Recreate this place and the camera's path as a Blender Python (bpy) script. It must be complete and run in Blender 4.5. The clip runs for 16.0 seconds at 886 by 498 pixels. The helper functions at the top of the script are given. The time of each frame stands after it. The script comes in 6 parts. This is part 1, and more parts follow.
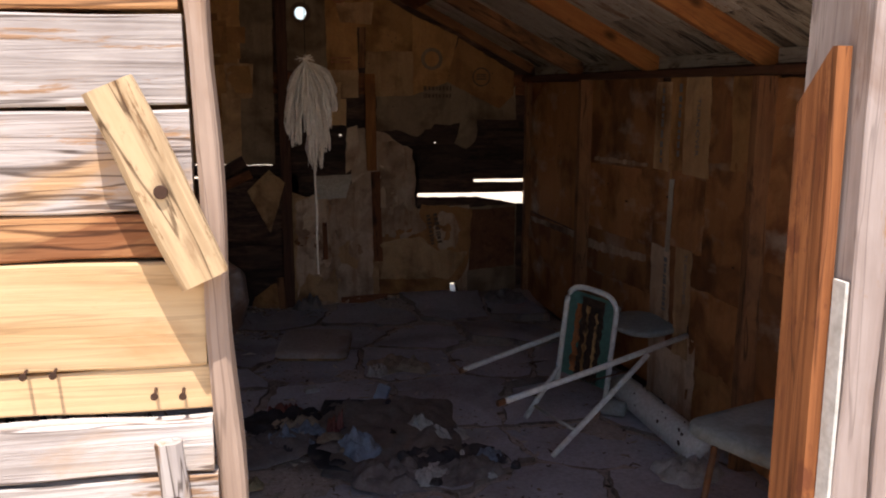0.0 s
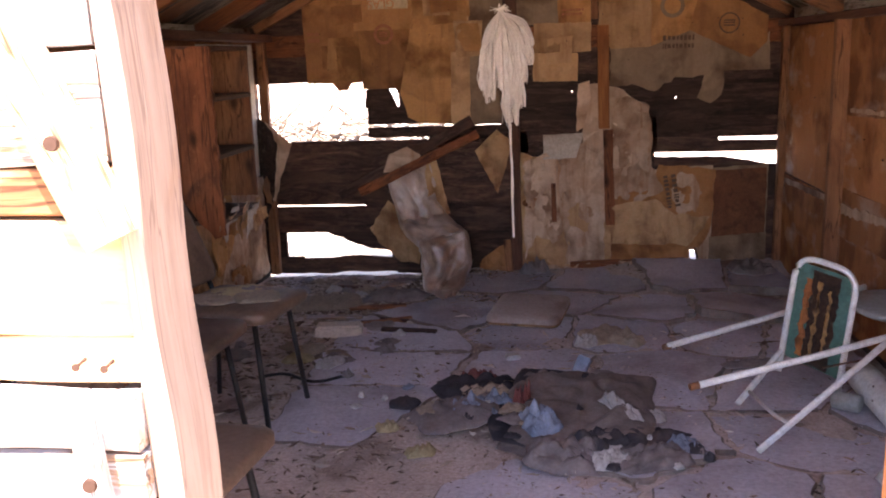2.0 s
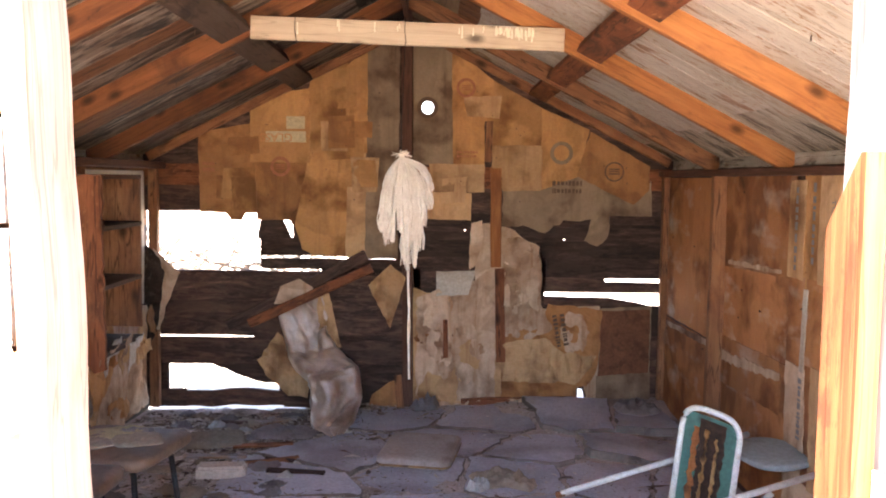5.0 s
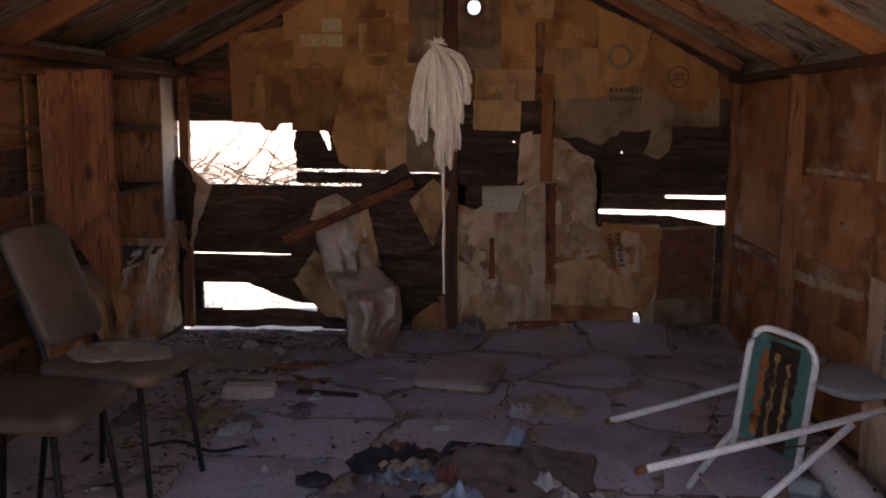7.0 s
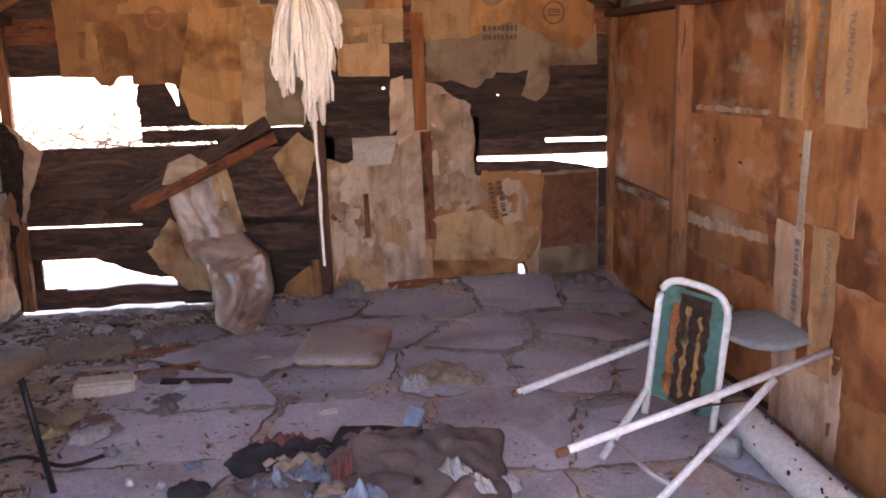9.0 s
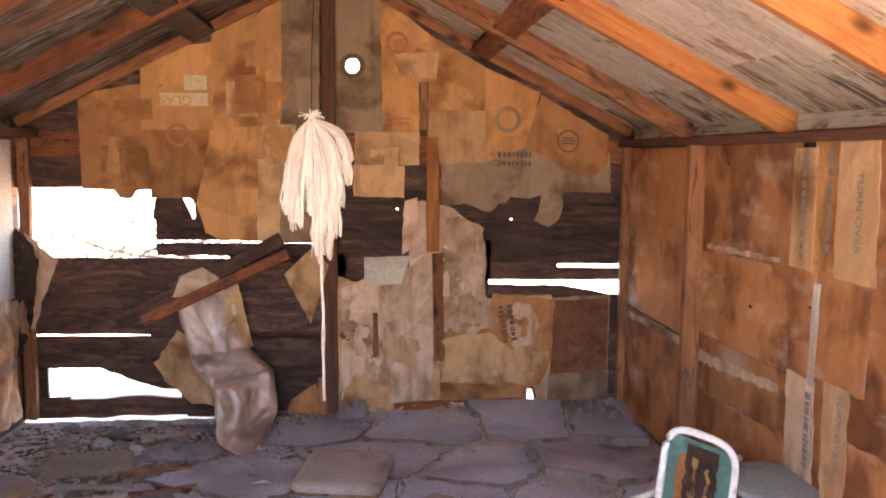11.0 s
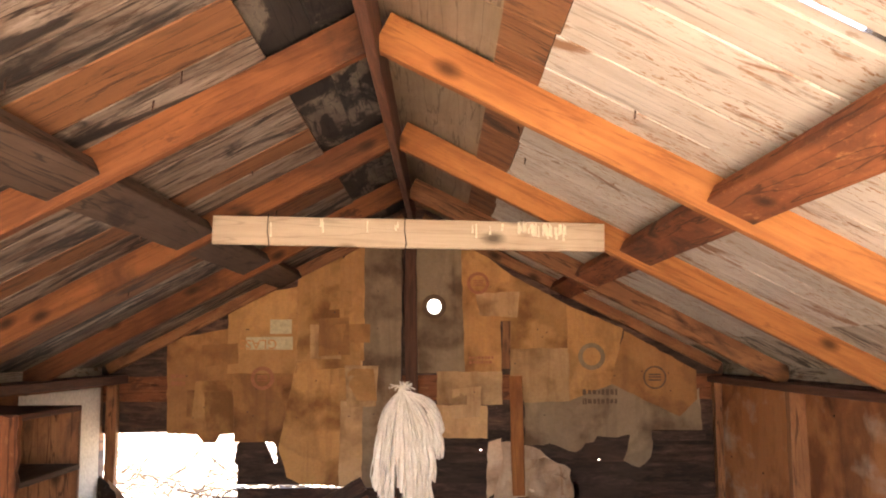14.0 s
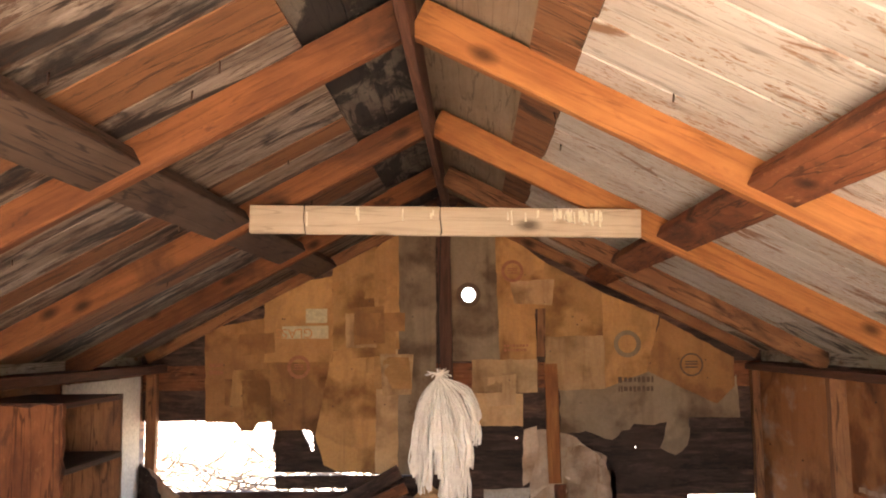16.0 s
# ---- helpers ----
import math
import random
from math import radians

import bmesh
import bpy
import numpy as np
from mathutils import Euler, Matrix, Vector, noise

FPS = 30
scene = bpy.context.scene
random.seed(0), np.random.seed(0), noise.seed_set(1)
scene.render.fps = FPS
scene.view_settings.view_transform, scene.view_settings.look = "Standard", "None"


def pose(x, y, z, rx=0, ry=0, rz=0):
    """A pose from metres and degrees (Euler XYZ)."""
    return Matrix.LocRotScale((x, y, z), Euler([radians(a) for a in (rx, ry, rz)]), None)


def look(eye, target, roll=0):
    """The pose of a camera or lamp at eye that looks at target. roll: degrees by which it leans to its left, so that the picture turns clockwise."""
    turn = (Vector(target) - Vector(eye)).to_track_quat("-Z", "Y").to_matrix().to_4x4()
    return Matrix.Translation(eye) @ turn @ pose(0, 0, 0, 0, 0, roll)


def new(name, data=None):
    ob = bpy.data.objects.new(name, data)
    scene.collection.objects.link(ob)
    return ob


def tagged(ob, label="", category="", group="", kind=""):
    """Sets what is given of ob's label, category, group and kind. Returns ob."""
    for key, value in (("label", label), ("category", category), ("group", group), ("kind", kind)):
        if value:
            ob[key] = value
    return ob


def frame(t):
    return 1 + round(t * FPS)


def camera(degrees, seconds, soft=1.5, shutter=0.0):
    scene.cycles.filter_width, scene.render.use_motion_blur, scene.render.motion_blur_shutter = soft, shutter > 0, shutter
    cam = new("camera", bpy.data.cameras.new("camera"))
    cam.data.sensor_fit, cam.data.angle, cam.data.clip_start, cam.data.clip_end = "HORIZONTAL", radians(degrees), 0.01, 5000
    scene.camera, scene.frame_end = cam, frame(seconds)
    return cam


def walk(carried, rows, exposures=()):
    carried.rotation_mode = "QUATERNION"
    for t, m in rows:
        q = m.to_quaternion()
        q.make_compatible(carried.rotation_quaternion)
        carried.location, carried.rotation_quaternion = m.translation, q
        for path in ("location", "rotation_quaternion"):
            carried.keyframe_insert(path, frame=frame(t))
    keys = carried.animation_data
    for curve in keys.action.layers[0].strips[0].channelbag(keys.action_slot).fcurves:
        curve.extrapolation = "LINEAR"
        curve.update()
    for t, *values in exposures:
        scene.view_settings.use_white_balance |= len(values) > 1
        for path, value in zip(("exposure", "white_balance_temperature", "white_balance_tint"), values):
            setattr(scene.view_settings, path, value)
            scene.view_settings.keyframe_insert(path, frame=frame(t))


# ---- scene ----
cam = camera(52.4, 16.0, soft=2.0)
PATH = [
    (0, (1.421, 0.279, 1.493), (1.823, 2.207, 1.146), 0.4),
    (0.5, (1.521, 0.375, 1.474), (1.893, 2.305, 1.107), -0.9),
    (1, (1.725, 0.451, 1.432), (1.881, 2.419, 1.112), 2.7),
    (1.5, (1.829, 0.461, 1.428), (1.742, 2.419, 1.03), -0.3),
    (2, (1.842, 0.484, 1.45), (1.606, 2.425, 1.028), -1.9),
    (2.5, (1.863, 0.466, 1.445), (1.627, 2.412, 1.049), -2.6),
    (3, (1.876, 0.457, 1.504), (1.709, 2.408, 1.096), -3.0),
    (3.5, (1.835, 0.452, 1.597), (1.757, 2.407, 1.182), -4.1),
    (4, (1.797, 0.43, 1.685), (1.802, 2.412, 1.418), 0.2),
    (4.2, (1.786, 0.431, 1.667), (1.815, 2.42, 1.455), 0.4),
    (6.3, (1.84, 0.753, 1.367), (1.806, 2.747, 1.228), 2.3),
    (6.5, (1.87, 0.783, 1.402), (1.78, 2.771, 1.194), 1.1),
    (7, (1.873, 0.882, 1.369), (1.763, 2.856, 1.067), 0.6),
    (7.5, (1.827, 1.073, 1.328), (1.799, 3.034, 0.936), 1.2),
    (8, (1.804, 1.22, 1.315), (1.917, 3.17, 0.884), -0.6),
    (8.2, (1.792, 1.245, 1.317), (1.929, 3.191, 0.874), -0.8),
    (10.3, (1.846, 1.282, 1.456), (2.132, 3.234, 1.129), -0.2),
    (10.5, (1.86, 1.27, 1.453), (2.118, 3.23, 1.149), 1.4),
    (11, (1.845, 1.311, 1.502), (2.003, 3.294, 1.293), 0.7),
    (11.5, (1.805, 1.292, 1.553), (1.937, 3.285, 1.449), 0.3),
    (12, (1.801, 1.329, 1.61), (1.904, 3.325, 1.538), -0.4),
    (12.5, (1.796, 1.338, 1.622), (1.895, 3.333, 1.512), 0.3),
    (13, (1.795, 1.341, 1.667), (1.877, 3.338, 1.61), -0.2),
    (13.5, (1.781, 1.354, 1.712), (1.793, 3.352, 1.814), -0.1),
    (14, (1.776, 1.354, 1.747), (1.78, 3.342, 1.968), -0.3),
    (14.5, (1.773, 1.353, 1.762), (1.765, 3.328, 2.075), -0.7),
    (15, (1.768, 1.345, 1.772), (1.74, 3.31, 2.143), -0.4),
    (15.5, (1.762, 1.352, 1.75), (1.709, 3.333, 2.023), -0.5),
    (16, (1.762, 1.353, 1.739), (1.696, 3.342, 1.938), -0.6),
]
EXPOSURES = [(0.0, 0.85, 6700, 16), (0.6, 1.12, 6700, 16), (1.0, 1.65, 6700, 20), (1.6, 2.75, 6700, 26), (2.5, 3.2, 6700, 28), (3.5, 3.25, 6700, 26), (4.2, 4.0, 6500, 18), (6.3, 3.5, 6300, 14), (7.0, 2.05, 6700, 22), (8.2, 3.2, 6700, 26), (10.3, 4.38, 6900, 25), (12.0, 4.22, 7000, 22), (13.5, 4.08, 6950, 19), (14.5, 3.8, 6900, 15), (16.0, 3.73, 6850, 15)]
walk(cam, [(t, look(eye, target, roll)) for t, eye, target, roll in PATH], EXPOSURES)

# ---- light ----
world = bpy.data.worlds.new("world")
scene.world = world
world.use_nodes = True
wn = world.node_tree
sky = wn.nodes.new("ShaderNodeTexSky")
sky.sky_type, sky.sun_disc = "NISHITA", False
sky.sun_elevation, sky.sun_rotation = radians(70), radians(195)
wn.links.new(sky.outputs[0], wn.nodes["Background"].inputs[0])
wn.nodes["Background"].inputs[1].default_value = 0.13
sun = new("sun", bpy.data.lights.new("sun", "SUN"))
sun.data.energy, sun.data.angle, sun.data.color = 5.0, radians(0.5), (1.0, 0.95, 0.86)
sun.matrix_basis = look((-2.6, -9.66, 27.5), (0, 0, 0))
tagged(sun, kind="structure")


# ---- materials ----
def base_mat(name, rough=0.8, metal=0.0):
    m = bpy.data.materials.new(name)
    m.use_nodes = True
    nt = m.node_tree
    b = nt.nodes["Principled BSDF"]
    b.inputs["Roughness"].default_value, b.inputs["Metallic"].default_value = rough, metal
    b.inputs["Specular IOR Level"].default_value = 0.3
    return m, nt, b


def coords(nt, scale, shift=True):
    tc = nt.nodes.new("ShaderNodeTexCoord")
    mp = nt.nodes.new("ShaderNodeMapping")
    mp.inputs["Scale"].default_value = scale
    nt.links.new(tc.outputs["Object"], mp.inputs["Vector"])
    if shift:
        oi = nt.nodes.new("ShaderNodeObjectInfo")
        mul = nt.nodes.new("ShaderNodeMath")
        mul.operation = "MULTIPLY"
        mul.inputs[1].default_value = 57.0
        nt.links.new(oi.outputs["Random"], mul.inputs[0])
        nt.links.new(mul.outputs[0], mp.inputs["Location"])
    return mp.outputs[0]


def noise_tex(nt, vec, scale, detail=6, rough=0.6, distort=0.0):
    n = nt.nodes.new("ShaderNodeTexNoise")
    for key, v in (("Scale", scale), ("Detail", detail), ("Roughness", rough), ("Distortion", distort)):
        n.inputs[key].default_value = v
    nt.links.new(vec, n.inputs["Vector"])
    return n.outputs["Fac"]


def ramp(nt, fac, stops):
    r = nt.nodes.new("ShaderNodeValToRGB")
    while len(r.color_ramp.elements) < len(stops):
        r.color_ramp.elements.new(0.5)
    for e, (p, c) in zip(r.color_ramp.elements, stops):
        e.position, e.color = p, (*c, 1)
    nt.links.new(fac, r.inputs[0])
    return r.outputs[0]


def blend(nt, fac, a, b, mode="MIX", amount=None):
    m = nt.nodes.new("ShaderNodeMix")
    m.data_type, m.blend_type = "RGBA", mode
    if fac is None:
        m.inputs[0].default_value = amount
    else:
        nt.links.new(fac, m.inputs[0])
    nt.links.new(a, m.inputs[6])
    if isinstance(b, tuple):
        m.inputs[7].default_value = (*b, 1)
    else:
        nt.links.new(b, m.inputs[7])
    return m.outputs[2]


def bump(nt, b, height, strength, distance=0.01):
    n = nt.nodes.new("ShaderNodeBump")
    n.inputs["Strength"].default_value, n.inputs["Distance"].default_value = strength, distance
    nt.links.new(height, n.inputs["Height"])
    nt.links.new(n.outputs[0], b.inputs["Normal"])


def vary(nt, col, low=0.75, high=1.2):
    oi = nt.nodes.new("ShaderNodeObjectInfo")
    mr = nt.nodes.new("ShaderNodeMapRange")
    mr.inputs[3].default_value, mr.inputs[4].default_value = low, high
    nt.links.new(oi.outputs["Random"], mr.inputs[0])
    hsv = nt.nodes.new("ShaderNodeHueSaturation")
    nt.links.new(mr.outputs[0], hsv.inputs["Value"])
    nt.links.new(col, hsv.inputs["Color"])
    return hsv.outputs[0]


def wood(name, dark, mid, light, stain=(0.05, 0.035, 0.025), stain_from=0.62, rough=0.75, relief=0.35, low=0.8, high=1.15, knots=0.0, flake=None, grime=0.0, grime_size=1.0, across=20, soft=0.16):
    """Timber with its grain along the local x axis."""
    m, nt, b = base_mat(name, rough)
    grain = noise_tex(nt, coords(nt, (1.3, across, across)), 2.2, 9, 0.62, 1.4)
    fine = noise_tex(nt, coords(nt, (5, 260, 260)), 1.5, 4, 0.6)
    broad = noise_tex(nt, coords(nt, (2.2, 6, 6)), 1.6, 5, 0.6)
    col = ramp(nt, grain, [(0.28, dark), (0.5, mid), (0.72, light)])
    col = blend(nt, ramp(nt, fine, [(0.35, (0, 0, 0)), (0.6, (1, 1, 1))]), blend(nt, None, col, (0.78, 0.75, 0.73), "MULTIPLY", 1.0), col)
    col = blend(nt, ramp(nt, broad, [(stain_from, (0, 0, 0)), (min(stain_from + soft, 1.0), (0.9, 0.9, 0.9))]), col, stain)
    if flake:
        fl = noise_tex(nt, coords(nt, (9, 30, 30)), 2.0, 7, 0.7, 0.3)
        zone = noise_tex(nt, coords(nt, (2.5, 5, 5)), 1.3, 4, 0.6)
        col = blend(nt, ramp(nt, fl, [(0.52, (0, 0, 0)), (0.58, (0.9, 0.9, 0.9))]), col, flake)
        col = blend(nt, ramp(nt, zone, [(0.54, (0, 0, 0)), (0.62, (0.75, 0.75, 0.75))]), col, flake)
    if grime:
        g = noise_tex(nt, coords(nt, (1.6 * grime_size, 4.2 * grime_size, 4.2 * grime_size)), 1.3, 8, 0.68, 0.9)
        rub = noise_tex(nt, coords(nt, (7, 24, 24)), 1.6, 6, 0.7, 0.5)
        col = blend(nt, ramp(nt, g, [(0.46, (0, 0, 0)), (0.56, (grime * 0.55,) * 3), (0.72, (grime,) * 3)]), col, blend(nt, None, col, (0.22, 0.17, 0.14), "MULTIPLY", 1.0))
        col = blend(nt, ramp(nt, rub, [(0.6, (0, 0, 0)), (0.7, (grime * 0.6,) * 3)]), col, blend(nt, None, col, (0.4, 0.33, 0.28), "MULTIPLY", 1.0))
    if knots:
        vo = nt.nodes.new("ShaderNodeTexVoronoi")
        vo.inputs["Scale"].default_value = knots
        nt.links.new(coords(nt, (1.0, 2.2, 2.2)), vo.inputs["Vector"])
        col = blend(nt, ramp(nt, vo.outputs["Distance"], [(0.05, (0.85, 0.85, 0.85)), (0.09, (0.5, 0.5, 0.5)), (0.14, (0, 0, 0))]), col, tuple(k * 0.35 for k in dark))
    nt.links.new(vary(nt, col, low, high), b.inputs["Base Color"])
    bump(nt, b, grain, relief, 0.006)
    return m


def soiled(name, base, tone, stain, stain_from=0.55, rough=0.9, scale=3.0, relief=0.3, low=0.85, high=1.15, fine_scale=60.0, strong=0.8, rim=0.0, bloom=0.0, soft=0.1, streak=0.4, speck=0.72):
    """A soft uneven surface: two tones and stains at a larger scale."""
    m, nt, b = base_mat(name, rough)
    vec = coords(nt, (1, 1, 1))
    a = noise_tex(nt, vec, scale, 6, 0.6, 0.4)
    c = noise_tex(nt, vec, scale * 0.55, 5, 0.52, 0.5)
    f = noise_tex(nt, vec, fine_scale, 5, 0.65)
    col = ramp(nt, a, [(0.25, base), (0.75, tone)])
    col = blend(nt, ramp(nt, c, [(stain_from, (0, 0, 0)), (stain_from + soft, (strong,) * 3)]), col, stain)
    col = blend(nt, ramp(nt, f, [(0.3, (0, 0, 0)), (0.62, (1, 1, 1))]), blend(nt, None, col, (speck, speck * 0.98, speck * 0.95), "MULTIPLY", 1.0), col)
    if rim:
        edge = ramp(nt, c, [(stain_from - 0.03, (0, 0, 0)), (stain_from + 0.01, (rim,) * 3), (stain_from + 0.07, (0, 0, 0))])
        col = blend(nt, edge, col, tuple(k * 0.55 for k in stain))
        drip = noise_tex(nt, coords(nt, (8, 8, 0.9)), 1.6, 6, 0.6, 0.5)
        col = blend(nt, ramp(nt, drip, [(0.5, (0, 0, 0)), (0.68, (streak,) * 3)]), col, stain)
    if rim:
        smut = noise_tex(nt, coords(nt, (1, 1, 1)), 3.6, 5, 0.55, 0.25)
        col = blend(nt, ramp(nt, smut, [(0.5, (0, 0, 0)), (0.66, (0.8, 0.8, 0.8))]), col, blend(nt, None, col, (0.36, 0.27, 0.22), "MULTIPLY", 1.0))
    if bloom:
        dust = noise_tex(nt, coords(nt, (2, 2, 4)), 1.5, 5, 0.55, 0.15)
        col = blend(nt, ramp(nt, dust, [(0.55, (0, 0, 0)), (0.75, (bloom * 0.7,) * 3)]), col, (0.62, 0.5, 0.4))
    nt.links.new(vary(nt, col, low, high), b.inputs["Base Color"])
    bump(nt, b, f, relief, 0.004)
    return m


def old_board(name, base, tone, patch, stain, patch_from=0.56, stain_from=0.58, crack=0.7, speck=0.0, knots=0.0, soft=0.1, rough=0.8, low=0.85, high=1.12, stretch=4.0, size=1.0, grain=0.25, relief=0.3):
    """Weathered plank, grain along local x: calm ground, sharp worn patches, soft stains, long cracks."""
    m, nt, b = base_mat(name, rough)
    lines = noise_tex(nt, coords(nt, (1.6, 46, 46)), 1.6, 5, 0.6, 0.8)
    broad = noise_tex(nt, coords(nt, (1.4 * size, 5 * size, 5 * size)), 1.5, 6, 0.6, 0.7)
    worn = noise_tex(nt, coords(nt, (3.2 * size, 3.2 * size * stretch, 3.2 * size * stretch)), 1.2, 9, 0.72, 0.35)
    pool = noise_tex(nt, coords(nt, (1.5 * size, 4.2 * size, 4.2 * size)), 1.25, 7, 0.6, 1.1)
    split = noise_tex(nt, coords(nt, (0.9, 17, 17)), 1.3, 3, 0.5, 0.3)
    col = ramp(nt, broad, [(0.32, base), (0.66, tone)])
    col = blend(nt, ramp(nt, lines, [(0.36, (grain,) * 3), (0.56, (0, 0, 0))]), col, blend(nt, None, col, (0.42, 0.36, 0.32), "MULTIPLY", 1.0))
    col = blend(nt, ramp(nt, worn, [(patch_from, (0, 0, 0)), (patch_from + 0.045, (0.85,) * 3)]), col, patch)
    col = blend(nt, ramp(nt, pool, [(stain_from, (0, 0, 0)), (stain_from + soft, (0.9,) * 3)]), col, stain)
    if speck:
        dots = noise_tex(nt, coords(nt, (20, 55, 55)), 1.5, 5, 0.7)
        zone = noise_tex(nt, coords(nt, (3, 4, 4)), 1.1, 4, 0.6)
        mask = blend(nt, None, ramp(nt, dots, [(0.56, (0, 0, 0)), (0.6, (speck,) * 3)]), ramp(nt, zone, [(0.42, (0.1,) * 3), (0.58, (1, 1, 1))]), "MULTIPLY", 1.0)
        col = blend(nt, mask, col, patch)
    if crack:
        col = blend(nt, ramp(nt, split, [(0.484, (0, 0, 0)), (0.496, (crack,) * 3), (0.504, (crack,) * 3), (0.516, (0, 0, 0))]), col, blend(nt, None, col, (0.16, 0.12, 0.1), "MULTIPLY", 1.0))
    if knots:
        vo = nt.nodes.new("ShaderNodeTexVoronoi")
        vo.inputs["Scale"].default_value = knots
        vo.voronoi_dimensions = "2D"
        sep, com = nt.nodes.new("ShaderNodeSeparateXYZ"), nt.nodes.new("ShaderNodeCombineXYZ")
        nt.links.new(coords(nt, (0.8, 0.02, 1.5)), sep.inputs[0])
        nt.links.new(sep.outputs[0], com.inputs[0])
        nt.links.new(sep.outputs[2], com.inputs[1])
        nt.links.new(com.outputs[0], vo.inputs["Vector"])
        col = blend(nt, ramp(nt, vo.outputs["Distance"], [(0.03, (0.9,) * 3), (0.075, (0.55,) * 3), (0.13, (0, 0, 0))]), col, tuple(k * 0.22 for k in base))
    nt.links.new(vary(nt, col, low, high), b.inputs["Base Color"])
    bump(nt, b, lines, relief, 0.004)
    return m


def plain(name, colour, rough=0.5, metal=0.0):
    m, nt, b = base_mat(name, rough, metal)
    f = noise_tex(nt, coords(nt, (1, 1, 1)), 45, 6, 0.65)
    col = ramp(nt, f, [(0.3, tuple(c * 0.7 for c in colour)), (0.6, colour)])
    nt.links.new(col, b.inputs["Base Color"])
    bump(nt, b, f, 0.12, 0.003)
    return m


M_DARK = wood("dark_weathered_board", (0.022, 0.011, 0.008), (0.07, 0.033, 0.022), (0.22, 0.115, 0.075), low=0.6, high=1.4, across=8, grime=0.6, flake=(0.09, 0.048, 0.03))
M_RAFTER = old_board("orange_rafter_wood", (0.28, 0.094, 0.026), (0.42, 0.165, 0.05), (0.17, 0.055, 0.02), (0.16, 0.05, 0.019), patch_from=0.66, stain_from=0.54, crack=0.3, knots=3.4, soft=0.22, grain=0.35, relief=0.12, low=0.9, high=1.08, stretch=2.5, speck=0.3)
M_RAFTER_DARK = old_board("darker_rafter_wood", (0.135, 0.043, 0.015), (0.26, 0.09, 0.029), (0.065, 0.023, 0.011), (0.042, 0.016, 0.009), patch_from=0.62, stain_from=0.51, crack=0.3, knots=3.4, soft=0.2, grain=0.4, relief=0.12, low=0.85, high=1.1, stretch=2.5, speck=0.3)
M_STUD = old_board("brown_stud_wood", (0.2, 0.08, 0.034), (0.35, 0.158, 0.068), (0.14, 0.055, 0.026), (0.08, 0.033, 0.018), patch_from=0.6, stain_from=0.54, knots=3.0, soft=0.18, size=1.5, speck=0.4)
M_REDBROWN = old_board("red_brown_board", (0.15, 0.045, 0.018), (0.29, 0.098, 0.036), (0.4, 0.17, 0.065), (0.06, 0.022, 0.013), patch_from=0.62, stain_from=0.52, knots=3.0, soft=0.16, size=1.5, speck=0.3)
M_SLATE = old_board("grey_roof_board", (0.4, 0.34, 0.27), (0.55, 0.49, 0.41), (0.2, 0.11, 0.06), (0.1, 0.06, 0.04), patch_from=0.6, stain_from=0.57, speck=0.5)
M_ROOFTAN = old_board("tan_roof_board", (0.17, 0.068, 0.028), (0.27, 0.12, 0.05), (0.1, 0.042, 0.022), (0.05, 0.025, 0.016), patch_from=0.58, stain_from=0.56, speck=0.5)
M_SMOKE = old_board("smoke_black_board", (0.1, 0.078, 0.058), (0.2, 0.165, 0.125), (0.012, 0.009, 0.008), (0.014, 0.01, 0.009), patch_from=0.53, stain_from=0.47, soft=0.06, stretch=1.8, size=1.1, speck=0.4)
M_RIDGELINE = old_board("tan_grey_ridge_plank", (0.2, 0.135, 0.08), (0.29, 0.21, 0.135), (0.1, 0.055, 0.03), (0.08, 0.05, 0.032), patch_from=0.7, stain_from=0.68, crack=0.5, speck=0.25, soft=0.08, grain=0.2)
M_GREYBLOCK = old_board("grey_brown_block_wood", (0.07, 0.04, 0.025), (0.125, 0.078, 0.05), (0.05, 0.024, 0.014), (0.035, 0.017, 0.011), patch_from=0.6, stain_from=0.58)
# grey-brown of the right jamb, with the shade on it mixed into the colour
M_SHADED_EDGE = old_board("grey_brown_shaded_edge", (0.3, 0.23, 0.205), (0.43, 0.355, 0.33), (0.34, 0.2, 0.11), (0.26, 0.17, 0.13), patch_from=0.62, stain_from=0.56, soft=0.15, grain=0.3, crack=0.3)
M_BUTTON = old_board("browned_pale_button_wood", (0.46, 0.32, 0.18), (0.56, 0.42, 0.26), (0.24, 0.14, 0.07), (0.22, 0.13, 0.07), patch_from=0.58, stain_from=0.54, crack=0.8, soft=0.12, grain=0.55, size=2.2)
M_EAVE = old_board("mould_streaked_eave_board", (0.34, 0.275, 0.205), (0.5, 0.43, 0.345), (0.16, 0.08, 0.042), (0.035, 0.025, 0.018), patch_from=0.57, stain_from=0.53, soft=0.09, speck=0.6, stretch=5.0, size=1.4, crack=0.9)
M_RIDGE = wood("dark_ridge_board", (0.055, 0.022, 0.012), (0.1, 0.04, 0.022), (0.15, 0.065, 0.035))
M_PALE = old_board("pale_bare_wood", (0.42, 0.3, 0.2), (0.53, 0.41, 0.29), (0.33, 0.22, 0.13), (0.34, 0.21, 0.12), patch_from=0.74, stain_from=0.66, crack=0.25, knots=3.2, soft=0.2, low=0.97, high=1.03, grain=0.2)
M_SILVER = old_board("silver_weathered_wood", (0.36, 0.315, 0.3), (0.62, 0.57, 0.545), (0.36, 0.2, 0.1), (0.44, 0.27, 0.14), patch_from=0.56, stain_from=0.53, crack=0.8, soft=0.12, grain=0.45, relief=0.9, stretch=7.0)
